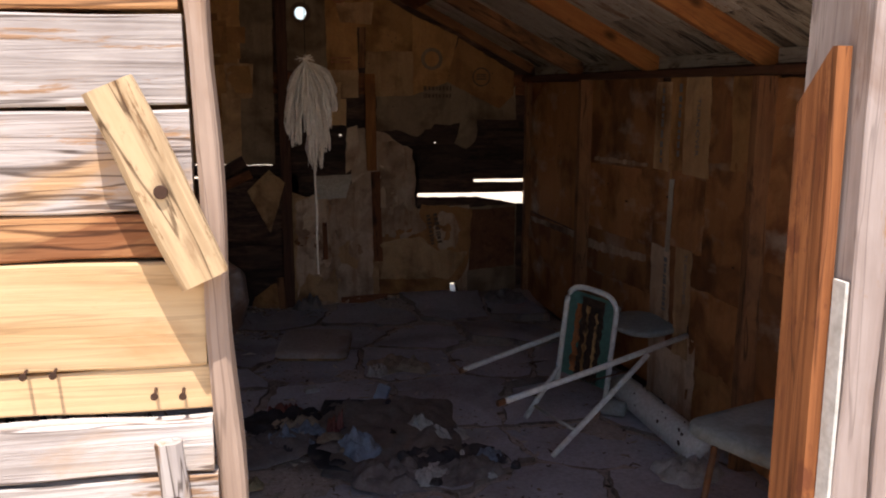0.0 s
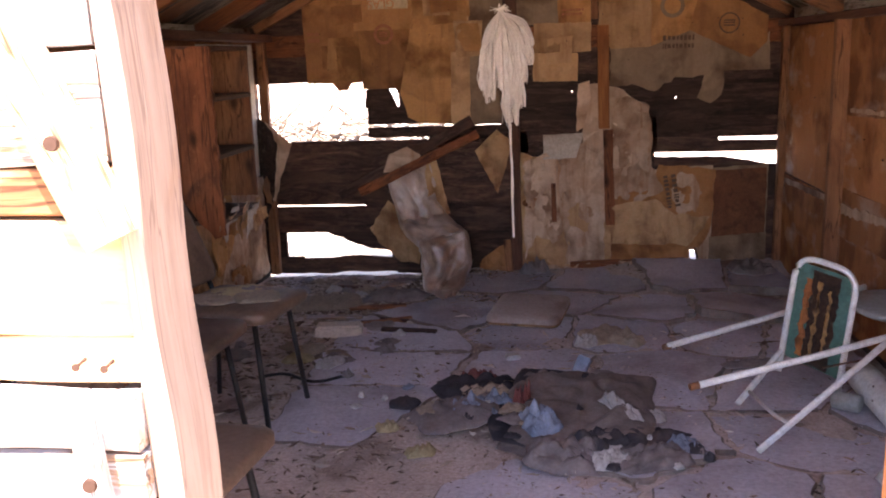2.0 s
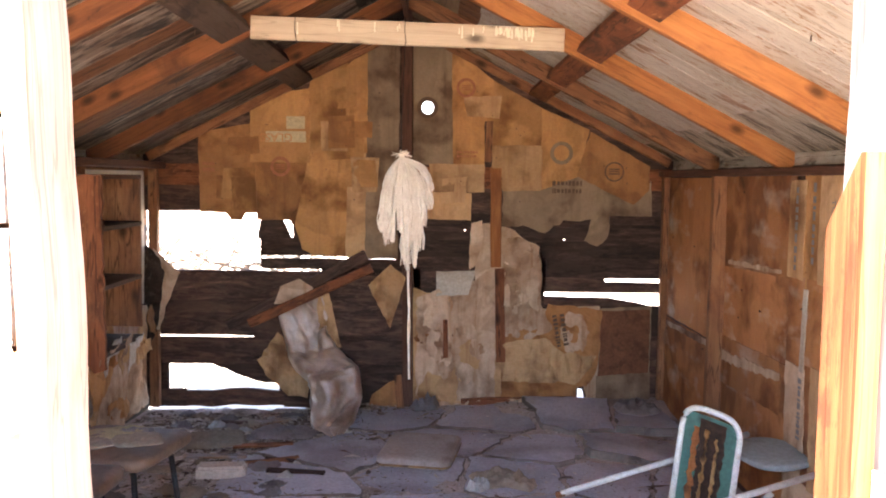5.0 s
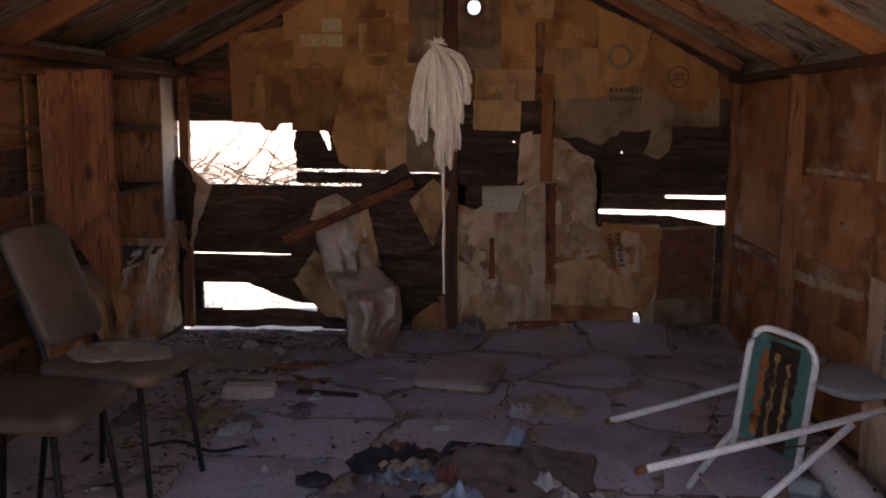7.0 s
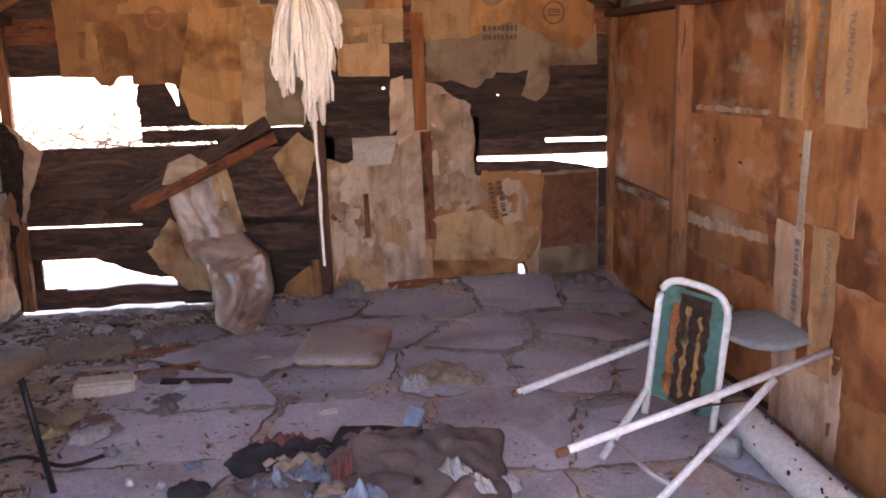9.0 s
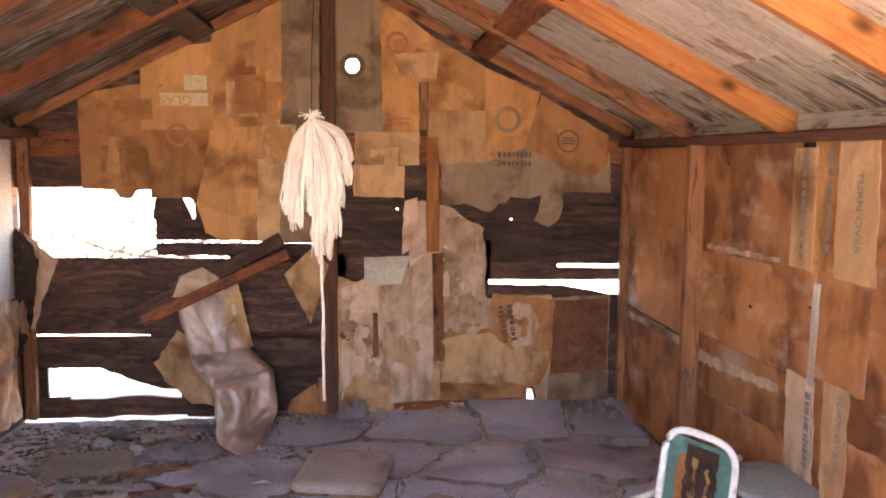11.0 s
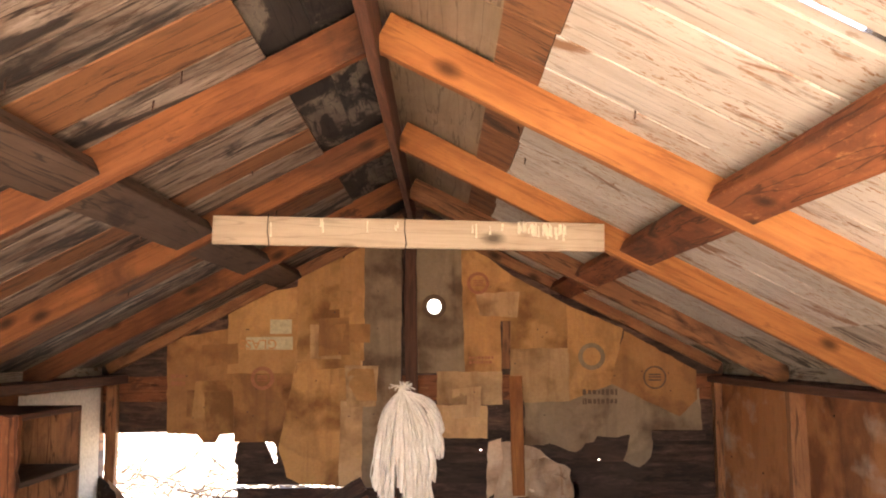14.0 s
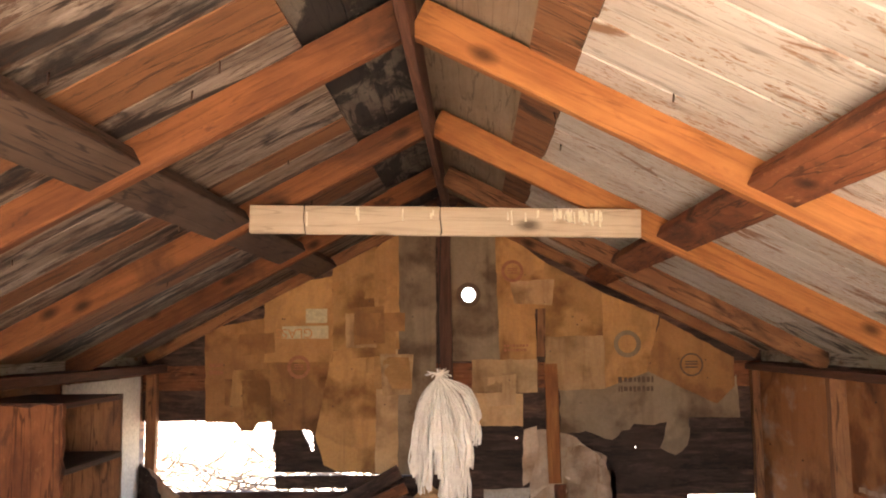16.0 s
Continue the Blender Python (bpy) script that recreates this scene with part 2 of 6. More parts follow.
M_HONEY = old_board("sun_bleached_honey_wood", (0.52, 0.33, 0.165), (0.64, 0.46, 0.27), (0.44, 0.23, 0.095), (0.42, 0.2, 0.075), patch_from=0.7, stain_from=0.62, crack=0.2, soft=0.16, grain=0.2, relief=0.35)
M_BURN = old_board("sun_browned_wood", (0.38, 0.17, 0.07), (0.54, 0.31, 0.15), (0.17, 0.065, 0.03), (0.2, 0.075, 0.03), patch_from=0.57, stain_from=0.52, crack=0.8, soft=0.1, grain=0.5, relief=0.7, stretch=8.0)
M_BLEACH = old_board("bleached_jamb_wood", (0.33, 0.235, 0.185), (0.44, 0.33, 0.265), (0.34, 0.2, 0.12), (0.3, 0.18, 0.11), patch_from=0.64, stain_from=0.55, crack=0.35, soft=0.16, grain=0.3, relief=0.5)
M_MOTTLE = old_board("mottled_black_and_grey_board", (0.13, 0.074, 0.042), (0.4, 0.32, 0.25), (0.09, 0.04, 0.02), (0.016, 0.011, 0.009), patch_from=0.55, stain_from=0.5, soft=0.1, stretch=5.0, low=0.65, high=1.05, speck=0.6, size=1.4, grain=0.5, crack=0.95)
M_LIME = old_board("whitewashed_roof_board", (0.47, 0.39, 0.305), (0.64, 0.57, 0.485), (0.3, 0.155, 0.072), (0.25, 0.115, 0.05), patch_from=0.61, stain_from=0.59, crack=0.4, speck=1.0, soft=0.06, grain=0.14, low=0.9, high=1.05, stretch=2.4, size=1.2)
# red-brown stop board wood, darkened because that face lies in shadow
M_SHADED_STOP = old_board("reddish_shaded_wood", (0.24, 0.082, 0.028), (0.34, 0.13, 0.046), (0.15, 0.045, 0.018), (0.12, 0.04, 0.02), patch_from=0.56, stain_from=0.6, crack=0.5, soft=0.14, grain=0.7, relief=0.7, stretch=3.0)
M_CARD = [
    soiled("golden_cardboard", (0.48, 0.225, 0.078), (0.57, 0.3, 0.115), (0.25, 0.12, 0.05), 0.55, rim=0.28, soft=0.24, strong=0.7, speck=0.86),
    soiled("tan_cardboard", (0.5, 0.28, 0.125), (0.63, 0.4, 0.215), (0.28, 0.13, 0.055), 0.53, streak=0.6, rim=0.28, soft=0.24, strong=0.7, speck=0.86),
    soiled("brown_cardboard", (0.37, 0.16, 0.056), (0.45, 0.215, 0.082), (0.17, 0.075, 0.035), 0.53, rim=0.28, soft=0.24, strong=0.7, speck=0.86),
    soiled("grey_stained_cardboard", (0.27, 0.18, 0.11), (0.36, 0.25, 0.155), (0.13, 0.08, 0.05), 0.5, rim=0.28, soft=0.24, strong=0.7, speck=0.86),
    soiled("pale_washed_cardboard", (0.54, 0.345, 0.215), (0.69, 0.505, 0.365), (0.3, 0.14, 0.06), 0.5, streak=0.75, rim=0.28, soft=0.24, strong=0.7, speck=0.86, scale=5.5),
    soiled("dirty_white_paper", (0.56, 0.47, 0.38), (0.66, 0.58, 0.48), (0.4, 0.27, 0.17), 0.57),
]
M_WALLCARD = soiled("rust_brown_wall_cardboard", (0.38, 0.148, 0.05), (0.49, 0.215, 0.082), (0.22, 0.08, 0.032), 0.55, scale=2.0, rim=0.6, soft=0.14, strong=0.8, speck=0.9, streak=0.35, bloom=0.9)
M_OSB = soiled("red_brown_chipboard", (0.14, 0.05, 0.025), (0.26, 0.105, 0.05), (0.1, 0.04, 0.02), 0.55, scale=14)
M_DIRT = soiled("dusty_dirt", (0.42, 0.335, 0.285), (0.57, 0.475, 0.42), (0.22, 0.165, 0.135), 0.55, scale=4.5, fine_scale=70, relief=1.0, speck=0.62)
M_GAP_SHADE = soiled("soil_gap_shade", (0.19, 0.148, 0.125), (0.28, 0.225, 0.19), (0.1, 0.076, 0.062), 0.55, scale=9)
M_SAND = soiled("desert_sand", (0.5, 0.41, 0.31), (0.58, 0.49, 0.38), (0.4, 0.32, 0.24), 0.6, scale=0.7, fine_scale=40, relief=0.6)
M_FLAG = soiled("dusty_mauve_flagstone", (0.4, 0.375, 0.415), (0.62, 0.585, 0.63), (0.26, 0.215, 0.205), 0.53, scale=2.6, low=0.9, high=1.1, soft=0.16, strong=0.7, relief=0.5)
M_SLAB = soiled("pale_brown_slab", (0.52, 0.42, 0.34), (0.62, 0.52, 0.43), (0.16, 0.11, 0.08), 0.6, scale=6)
M_CUSHION = soiled("dust_brown_cushion_vinyl", (0.36, 0.29, 0.25), (0.45, 0.375, 0.33), (0.22, 0.16, 0.13), 0.55, scale=4, rough=0.75)
M_MOP = soiled("dirty_cream_cotton", (0.56, 0.47, 0.39), (0.74, 0.66, 0.57), (0.44, 0.34, 0.26), 0.6, scale=16, relief=0.4, fine_scale=90, speck=0.85)
M_WHITE = soiled("chipped_white_paint", (0.66, 0.65, 0.62), (0.74, 0.73, 0.7), (0.3, 0.2, 0.13), 0.66, scale=16, rough=0.5)
M_GREEN = soiled("faded_green_vinyl", (0.028, 0.085, 0.066), (0.05, 0.135, 0.105), (0.018, 0.04, 0.032), 0.56, scale=9, rough=0.55)
M_GREYVINYL = soiled("dusty_grey_vinyl", (0.26, 0.27, 0.26), (0.34, 0.35, 0.33), (0.2, 0.18, 0.15), 0.6, scale=7, rough=0.6)
M_STUFFING = soiled("rotten_brown_stuffing", (0.2, 0.09, 0.03), (0.5, 0.3, 0.12), (0.05, 0.03, 0.02), 0.5, scale=22, relief=1.0)
M_GASH = soiled("dark_torn_hollow", (0.018, 0.011, 0.008), (0.06, 0.032, 0.02), (0.14, 0.1, 0.065), 0.6, scale=30)
M_TANVINYL = soiled("dusty_tan_vinyl", (0.12, 0.075, 0.05), (0.18, 0.118, 0.082), (0.08, 0.05, 0.034), 0.55, scale=5, rough=0.6)
M_BLACKTUBE = plain("black_steel_tube", (0.03, 0.027, 0.025), 0.5, 0.4)
M_RUSTTUBE = plain("rusty_steel", (0.22, 0.1, 0.05), 0.7, 0.3)
M_NAIL = plain("rusted_nail", (0.09, 0.05, 0.035), 0.7, 0.6)
M_WIRE = plain("dark_wire", (0.05, 0.035, 0.03), 0.6, 0.7)
M_STAMP_RED = plain("faded_red_ink", (0.4, 0.15, 0.075), 0.9)
M_STAMP_BLACK = plain("faded_black_ink", (0.15, 0.09, 0.055), 0.9)
M_STAMP_BLUE = plain("faded_blue_ink", (0.22, 0.2, 0.19), 0.9)
M_STAMP_ORANGE = plain("orange_label_ink", (0.6, 0.26, 0.1), 0.85)
M_LABEL = plain("cream_label_paper", (0.6, 0.47, 0.28), 0.85)
M_WAX = plain("pale_drips", (0.78, 0.68, 0.5), 0.5)
M_TWIG = wood("dry_twig", (0.1, 0.07, 0.05), (0.2, 0.15, 0.11), (0.3, 0.24, 0.18))
CLOTHS = {
    "black": soiled("black_rag_cloth", (0.035, 0.03, 0.034), (0.065, 0.056, 0.06), (0.13, 0.105, 0.095), 0.6, scale=9),
    "grey": soiled("dusty_grey_cloth", (0.19, 0.155, 0.15), (0.28, 0.235, 0.22), (0.11, 0.085, 0.08), 0.58, scale=9),
    "blue": soiled("faded_blue_cloth", (0.17, 0.2, 0.26), (0.28, 0.33, 0.41), (0.12, 0.13, 0.15), 0.6, scale=9),
    "white": soiled("grimy_white_cloth", (0.4, 0.38, 0.36), (0.55, 0.53, 0.5), (0.24, 0.2, 0.17), 0.6, scale=12),
    "red": soiled("faded_red_cloth", (0.18, 0.06, 0.05), (0.25, 0.095, 0.08), (0.12, 0.03, 0.03), 0.6, scale=12),
    "garment": soiled("dust_brown_garment_cloth", (0.16, 0.125, 0.11), (0.25, 0.2, 0.175), (0.06, 0.05, 0.055), 0.56, scale=4, relief=0.5),
    "tan": soiled("dusty_tan_cloth", (0.26, 0.2, 0.15), (0.36, 0.28, 0.2), (0.17, 0.12, 0.09), 0.6, scale=9),
    "yellow": soiled("dull_yellow_paper", (0.34, 0.27, 0.15), (0.43, 0.35, 0.2), (0.2, 0.15, 0.06), 0.6, scale=9),
}
M_SHEEN = soiled("brown_glossy_sheet", (0.42, 0.28, 0.2), (0.57, 0.44, 0.36), (0.18, 0.065, 0.026), 0.54, scale=3.4, rough=0.3, rim=0.3, speck=0.94)
M_SHEEN.node_tree.nodes["Principled BSDF"].inputs["Specular IOR Level"].default_value = 0.8


# ---- mesh helpers ----
def finish(ob_name, bm, material, parent=None, label=""):
    me = bpy.data.meshes.new(ob_name)
    bmesh.ops.recalc_face_normals(bm, faces=bm.faces)
    bm.to_mesh(me)
    bm.free()
    me.materials.append(material)
    ob = new(ob_name, me)
    if parent is not None:
        ob.parent = parent
    if label:
        tagged(ob, label)
    return ob


part = finish


def smooth(ob):
    ob.data.polygons.foreach_set("use_smooth", [True] * len(ob.data.polygons))
    return ob


def group_empty(name, label, category, m=None, kind="", group=""):
    e = new(name)
    e.empty_display_size = 0.1
    if m is not None:
        e.matrix_basis = m
    return tagged(e, label, category, group, kind)


def board_bm(l, w, t, wobble=0.0, cuts=1, seed=0, bevel=0.0):
    """A board, length on x, width on z, thickness on y, centred; worn edges when wobble is given."""
    bm = bmesh.new()
    n = max(1, cuts)
    rings = []
    for i in range(n + 1):
        x = -l / 2 + l * i / n
        up = noise.noise((x * 5 + seed * 7.1, 3.3, seed)) * wobble
        lo = noise.noise((x * 5 + seed * 3.7, 9.3, seed)) * wobble
        e = noise.noise((seed * 1.7, i * 9.1, 2.0)) * wobble * 0.8 if i in (0, n) else 0.0
        b = min(bevel, t * 0.3, w * 0.3)
        ring = [(-t / 2, -w / 2 + lo + b), (-t / 2 + b, -w / 2 + lo), (t / 2 - b, -w / 2 + lo), (t / 2, -w / 2 + lo + b),
                (t / 2, w / 2 + up - b), (t / 2 - b, w / 2 + up), (-t / 2 + b, w / 2 + up), (-t / 2, w / 2 + up - b)] if b > 0 else [
                (-t / 2, -w / 2 + lo), (t / 2, -w / 2 + lo), (t / 2, w / 2 + up), (-t / 2, w / 2 + up)]
        rings.append([bm.verts.new((x + e, y, z)) for y, z in ring])
    k = len(rings[0])
    for a, b2 in zip(rings, rings[1:]):
        for j in range(k):
            bm.faces.new((a[j], a[(j + 1) % k], b2[(j + 1) % k], b2[j]))
    bm.faces.new(rings[0][::-1])
    bm.faces.new(rings[-1])
    return bm


def frame_between(a, b, up=(0, 0, 1)):
    a, b, up = Vector(a), Vector(b), Vector(up)
    x = (b - a).normalized()
    z = (up - up.dot(x) * x).normalized()
    y = z.cross(x)
    m = Matrix((x, y, z)).transposed().to_4x4()
    m.translation = (a + b) / 2
    return m


seeds = iter(range(1, 100000))


def board(name, a, b, w, t, material, parent=None, up=(0, 0, 1), wobble=0.003, label="", bevel=0.003, cuts=None):
    """A board from a to b, its width along up, its thickness across."""
    l = (Vector(b) - Vector(a)).length
    bm = board_bm(l, w, t, wobble, cuts or max(2, int(l / 0.12)), next(seeds), bevel)
    ob = finish(name, bm, material, parent, label)
    ob.matrix_basis = frame_between(a, b, up)
    return ob


def tube_bm(bm, points, r, sides=10, closed=False):
    pts = [Vector(p) for p in points]
    n = len(pts)
    rings = []
    for i, p in enumerate(pts):
        if closed:
            d = pts[(i + 1) % n] - pts[i - 1]
        else:
            d = pts[min(i + 1, n - 1)] - pts[max(i - 1, 0)]
        d.normalize()
        ref = Vector((0, 0, 1)) if abs(d.z) < 0.9 else Vector((1, 0, 0))
        u = d.cross(ref).normalized()
        v = d.cross(u)
        rr = r[i] if isinstance(r, (list, tuple)) else r
        rings.append([bm.verts.new(p + rr * (math.cos(k * math.tau / sides) * u + math.sin(k * math.tau / sides) * v)) for k in range(sides)])
    pairs = list(zip(rings, rings[1:])) + ([(rings[-1], rings[0])] if closed else [])
    for a, b in pairs:
        off = 0
        if closed and a is rings[-1]:
            off = min(range(sides), key=lambda s: (a[0].co - b[s].co).length)
        for k in range(sides):
            bm.faces.new((a[k], a[(k + 1) % sides], b[(k + 1 + off) % sides], b[(k + off) % sides]))
    if not closed:
        bm.faces.new(rings[0][::-1])
        bm.faces.new(rings[-1])
    return bm


def rounded(points, radius=0.05, steps=5, closed=False):
    """A polyline with its corners rounded off."""
    pts = [Vector(p) for p in points]
    n, out = len(pts), []
    for i, p in enumerate(pts):
        if not closed and i in (0, n - 1):
            out.append(p)
            continue
        a, b = pts[i - 1] - p, pts[(i + 1) % n] - p
        r = min(radius, a.length * 0.45, b.length * 0.45)
        s, e = p + a.normalized() * r, p + b.normalized() * r
        for k in range(steps + 1):
            f = k / steps
            out.append(s * (1 - f) ** 2 + p * 2 * f * (1 - f) + e * f * f)
    return out


def tube(name, points, r, material, parent=None, sides=10, closed=False, label=""):
    return smooth(finish(name, tube_bm(bmesh.new(), points, r, sides, closed), material, parent, label))


def ragged(points, rough, step, seed):
    """Outline with torn edges: rough metres of jitter every step metres."""
    out = []
    for i, (a, b) in enumerate(zip(points, points[1:] + points[:1])):
        a, b = Vector(a), Vector(b)
        n = max(1, int((b - a).length / step))
        side = Vector((-(b - a).y, (b - a).x)).normalized() if (b - a).length else Vector((0, 0))
        for k in range(n):
            p = a.lerp(b, k / n)
            out.append(p + side * (rough * noise.noise((p.x * 23 + seed, p.y * 23, seed * 1.3)) + rough * 0.6 * noise.noise((p.x * 70, p.y * 70 + seed, 5.0))))
    return out


def sheet_bm(outline, thick, holes=(), curl=0.0, seed=0.0):
    """A sheet in the local xz plane, facing -y; curl bends it out towards -y."""
    bm = bmesh.new()
    edges = []
    for loop in (outline, *holes):
        vs = [bm.verts.new((p[0], 0, p[1])) for p in loop]
        edges += [bm.edges.new((a, b)) for a, b in zip(vs, vs[1:] + vs[:1])]
    bmesh.ops.triangle_fill(bm, use_beauty=True, use_dissolve=False, edges=edges)
    if curl:
        for limit in (0.16, 0.08, 0.05) if curl > 0.011 else (0.09,):
            bmesh.ops.subdivide_edges(bm, edges=[e for e in bm.edges if e.calc_length() > limit], cuts=1)
            bmesh.ops.triangulate(bm, faces=bm.faces)
        for v in bm.verts:
            x, z = v.co.x, v.co.z
            v.co.y -= curl * (0.4 + 0.6 * noise.noise((x * 5 + seed, z * 3, seed)) + 0.55 * abs(noise.noise((x * 13 + seed, z * 5, seed))) + 0.3 * noise.noise((x * 24, z * 17, seed)))
    got = bmesh.ops.extrude_face_region(bm, geom=bm.faces[:])
    for v in got["geom"]:
        if isinstance(v, bmesh.types.BMVert):
            v.co.y += thick
    return bm


FAR, LEFT, RIGHT, FRONT = 6.42, -0.10, 3.33, 1.50
MID, PEAK, SLOPE = 1.62, 2.55, 0.515


def roof_z(x):
    return PEAK - SLOPE * abs(x - MID)


def card(name, points, colour, label, depth=0.006, rough=0.006, curl=0.006, holes=(), turn="far", step=0.035, category="cardboard"):
    """A sheet of cardboard nailed on a wall; points are (across, z) on that wall."""
    s = next(seeds)
    cx, cz = sum(p[0] for p in points) / len(points), sum(p[1] for p in points) / len(points)
    loop = ragged([(p[0] - cx, p[1] - cz) for p in points], rough, step, s)
    hs = [[(p[0] - cx, p[1] - cz) for p in h] for h in holes]
    ob = finish(name, sheet_bm(loop, 0.004, hs, curl, s), colour)
    if turn == "far":
        ob.matrix_basis = pose(cx, FAR - depth - 0.004, cz)
    elif turn == "right":
        ob.matrix_basis = pose(RIGHT - depth - 0.004, cx, cz, 0, 0, -90) @ Matrix.Diagonal((-1, 1, 1, 1))
        ob.data.flip_normals()
    else:
        ob.matrix_basis = pose(LEFT + depth + 0.004, cx, cz, 0, 0, 90)
    return tagged(ob, label, category, group="cardboard nailed on the walls")


# ---- ground and floor ----
def ground_sheet():
    bm = bmesh.new()
    xs = [-600, -60, -15, -6, -3] + [-2 + 0.5 * i for i in range(15)] + [7, 10, 20, 60, 600]
    ys = [-600, -60, -15, -6, -3] + [-2 + 0.5 * i for i in range(29)] + [16, 22, 40, 80, 600]
    grid = [[bm.verts.new((x, y, -0.10 - 0.02 * noise.noise((x * 0.7, y * 0.7, 1))
             - (0.0 if -0.4 < x < 3.7 and 1.0 < y < 6.8 else 0.05 * abs(noise.noise((x * 0.3, y * 0.3, 4)))))) for x in xs] for y in ys]
    for r, s in zip(grid, grid[1:]):
        for i in range(len(xs) - 1):
            bm.faces.new((r[i], r[i + 1], s[i + 1], s[i]))
    return tagged(finish("ground", bm, M_SAND), "pale sunlit desert sand round the cabin", "ground", kind="structure")


ground_sheet()


def floor_height(x, y):
    h = 0.014 * noise.noise((x * 1.6, y * 1.6, 7)) + 0.012 * noise.noise((x * 5, y * 5, 2)) + 0.004 * noise.noise((x * 17, y * 17, 2))
    h += 0.05 * max(0.0, (y - 5.2) / 1.2) ** 2 * max(0.0, min(1.0, (x - 1.9) / 0.6))
    h -= 0.03 * max(0.0, min(1.0, (y - 5.8) / 0.4)) * max(0.0, min(1.0, (1.1 - x) / 0.3))
    h += 0.05 * max(0.0, min(1.0, (x - 1.1) / 0.3)) * max(0.0, 1 - abs(y - 6.3) / 0.35) * (0.6 + 0.6 * noise.noise((x * 5, y * 3, 1)))
    return h


def dirt_floor():
    bm = bmesh.new()
    nx, ny = 70, 100
    grid = [[bm.verts.new((LEFT - 0.02 + (RIGHT - LEFT + 0.04) * i / nx, 1.35 + (FAR + 0.02 - 1.35) * j / ny, 0)) for i in range(nx + 1)] for j in range(ny + 1)]
    for row in grid:
        for v in row:
            v.co.z = floor_height(v.co.x, v.co.y)
    for r, s in zip(grid, grid[1:]):
        for i in range(nx):
            bm.faces.new((r[i], r[i + 1], s[i + 1], s[i]))
    return smooth(tagged(finish("floor", bm, M_DIRT), "dusty dirt floor with sunken flagstones and litter", "floor", kind="structure"))


floor = dirt_floor()

# ---- far gable wall ----
wall_far = group_empty("wall_far", "gable wall of dark weathered boards with holes to the daylight", "wall", kind="structure")


def far_row(z0, z1, *spans, material=M_DARK):
    for x0, x1 in spans:
        board("plank", (x0, FAR + 0.022, (z0 + z1) / 2), (x1, FAR + 0.022, (z0 + z1) / 2), z1 - z0, 0.03, material, wall_far, wobble=0.004, cuts=max(4, int((x1 - x0) / 0.08)))


XL, XR = LEFT - 0.05, RIGHT + 0.05


def far_piece(points, material=M_DARK, holes=()):
    """A cut board of the gable wall from its outline."""
    cx, cz = sum(p[0] for p in points) / len(points), sum(p[1] for p in points) / len(points)
    ob = finish("plank", sheet_bm(ragged([(p[0] - cx, p[1] - cz) for p in points], 0.008, 0.03, next(seeds)), 0.03, [[(p[0] - cx, p[1] - cz) for p in h] for h in holes]), material, wall_far)
    ob.matrix_basis = pose(cx, FAR + 0.008, cz)


def gable_row(z0, z1, x0=None, x1=None):
    a, b = (PEAK + 0.05 - z0) / SLOPE, (PEAK + 0.05 - z1) / SLOPE
    l0, l1 = (MID - a, MID - b) if x0 is None else (x0, x0)
    r0, r1 = (MID + a, MID + b) if x1 is None else (x1, x1)
    far_piece([(l0, z0 - 0.012), (r0, z0 - 0.012), (r1, z1 + 0.012), (l1, z1 + 0.012)])


for z0, z1 in ((2.37, 2.56), (2.18, 2.37), (2.04, 2.18), (1.79, 1.93)):
    gable_row(z0, z1)
gable_row(1.93, 2.04, None, 1.675)
gable_row(1.93, 2.04, 1.80, None)
far_row(1.60, 1.79, (XL, XR))
far_row(1.46, 1.606, (XL, XR), material=M_REDBROWN)
far_row(1.295, 1.468, (XL, XR))
far_row(1.213, 1.305, (0.85, XR))
far_piece([(0.632, 1.12), (0.64, 1.235), (0.70, 1.255), (0.79, 1.245), (0.845, 1.12)])
dots = [(1.99, 1.19), (2.07, 1.165), (2.25, 1.20), (2.645, 1.135)]
far_piece([(0.86, 1.11), (XR, 1.11), (XR, 1.222), (0.86, 1.222)], M_DARK, [[(x + 0.007 * math.cos(k), z + 0.006 * math.sin(k)) for k in (0, 1.05, 2.1, 3.14, 4.2, 5.25)] for x, z in dots])
far_row(1.008, 1.125, (0.645, XR))
far_row(0.92, 0.99, (0.645, 1.53))
far_row(0.875, 0.93, (1.05, 1.7))
far_row(0.80, 1.02, (1.53, 2.53))
far_row(0.88, 1.02, (2.50, XR))
far_row(0.785, 0.857, (2.50, XR))
far_row(0.85, 0.89, (2.50, 2.92))
far_piece([(2.50, 0.68), (3.32, 0.68), (3.12, 0.725), (2.95, 0.75), (2.50, 0.758)])
far_row(0.70, 0.905, (XL, 1.7))
far_row(0.472, 0.71, (XL, 1.7))
far_row(0.28, 0.461, (XL, 1.7))
far_row(0.445, 0.485, (0.60, 1.7))
far_row(0.105, 0.29, (0.77, 1.7))
far_row(0.105, 0.29, (XL, 0.03))
far_piece([(0.27, 0.30), (0.80, 0.30), (0.80, 0.145), (0.62, 0.165)])
far_row(-0.01, 0.11, (0.80, 1.7), (XL, 0.15))
board("plank", (0.15, FAR + 0.022, 0.05), (0.80, FAR + 0.022, 0.055), 0.115, 0.03, M_DARK, wall_far, wobble=0.03, cuts=26)
far_row(0.69, 0.81, (1.6, 2.52))
far_row(0.49, 0.70, (1.6, XR))
far_row(0.29, 0.50, (1.6, XR))
far_row(0.14, 0.30, (1.6, XR))
far_row(-0.05, 0.15, (1.6, 2.755), (2.80, XR))
far_piece([(2.74, -0.05), (2.778, -0.05), (2.752, 0.07)])
far_piece([(2.81, 0.155), (2.782, 0.155), (2.803, 0.085)])

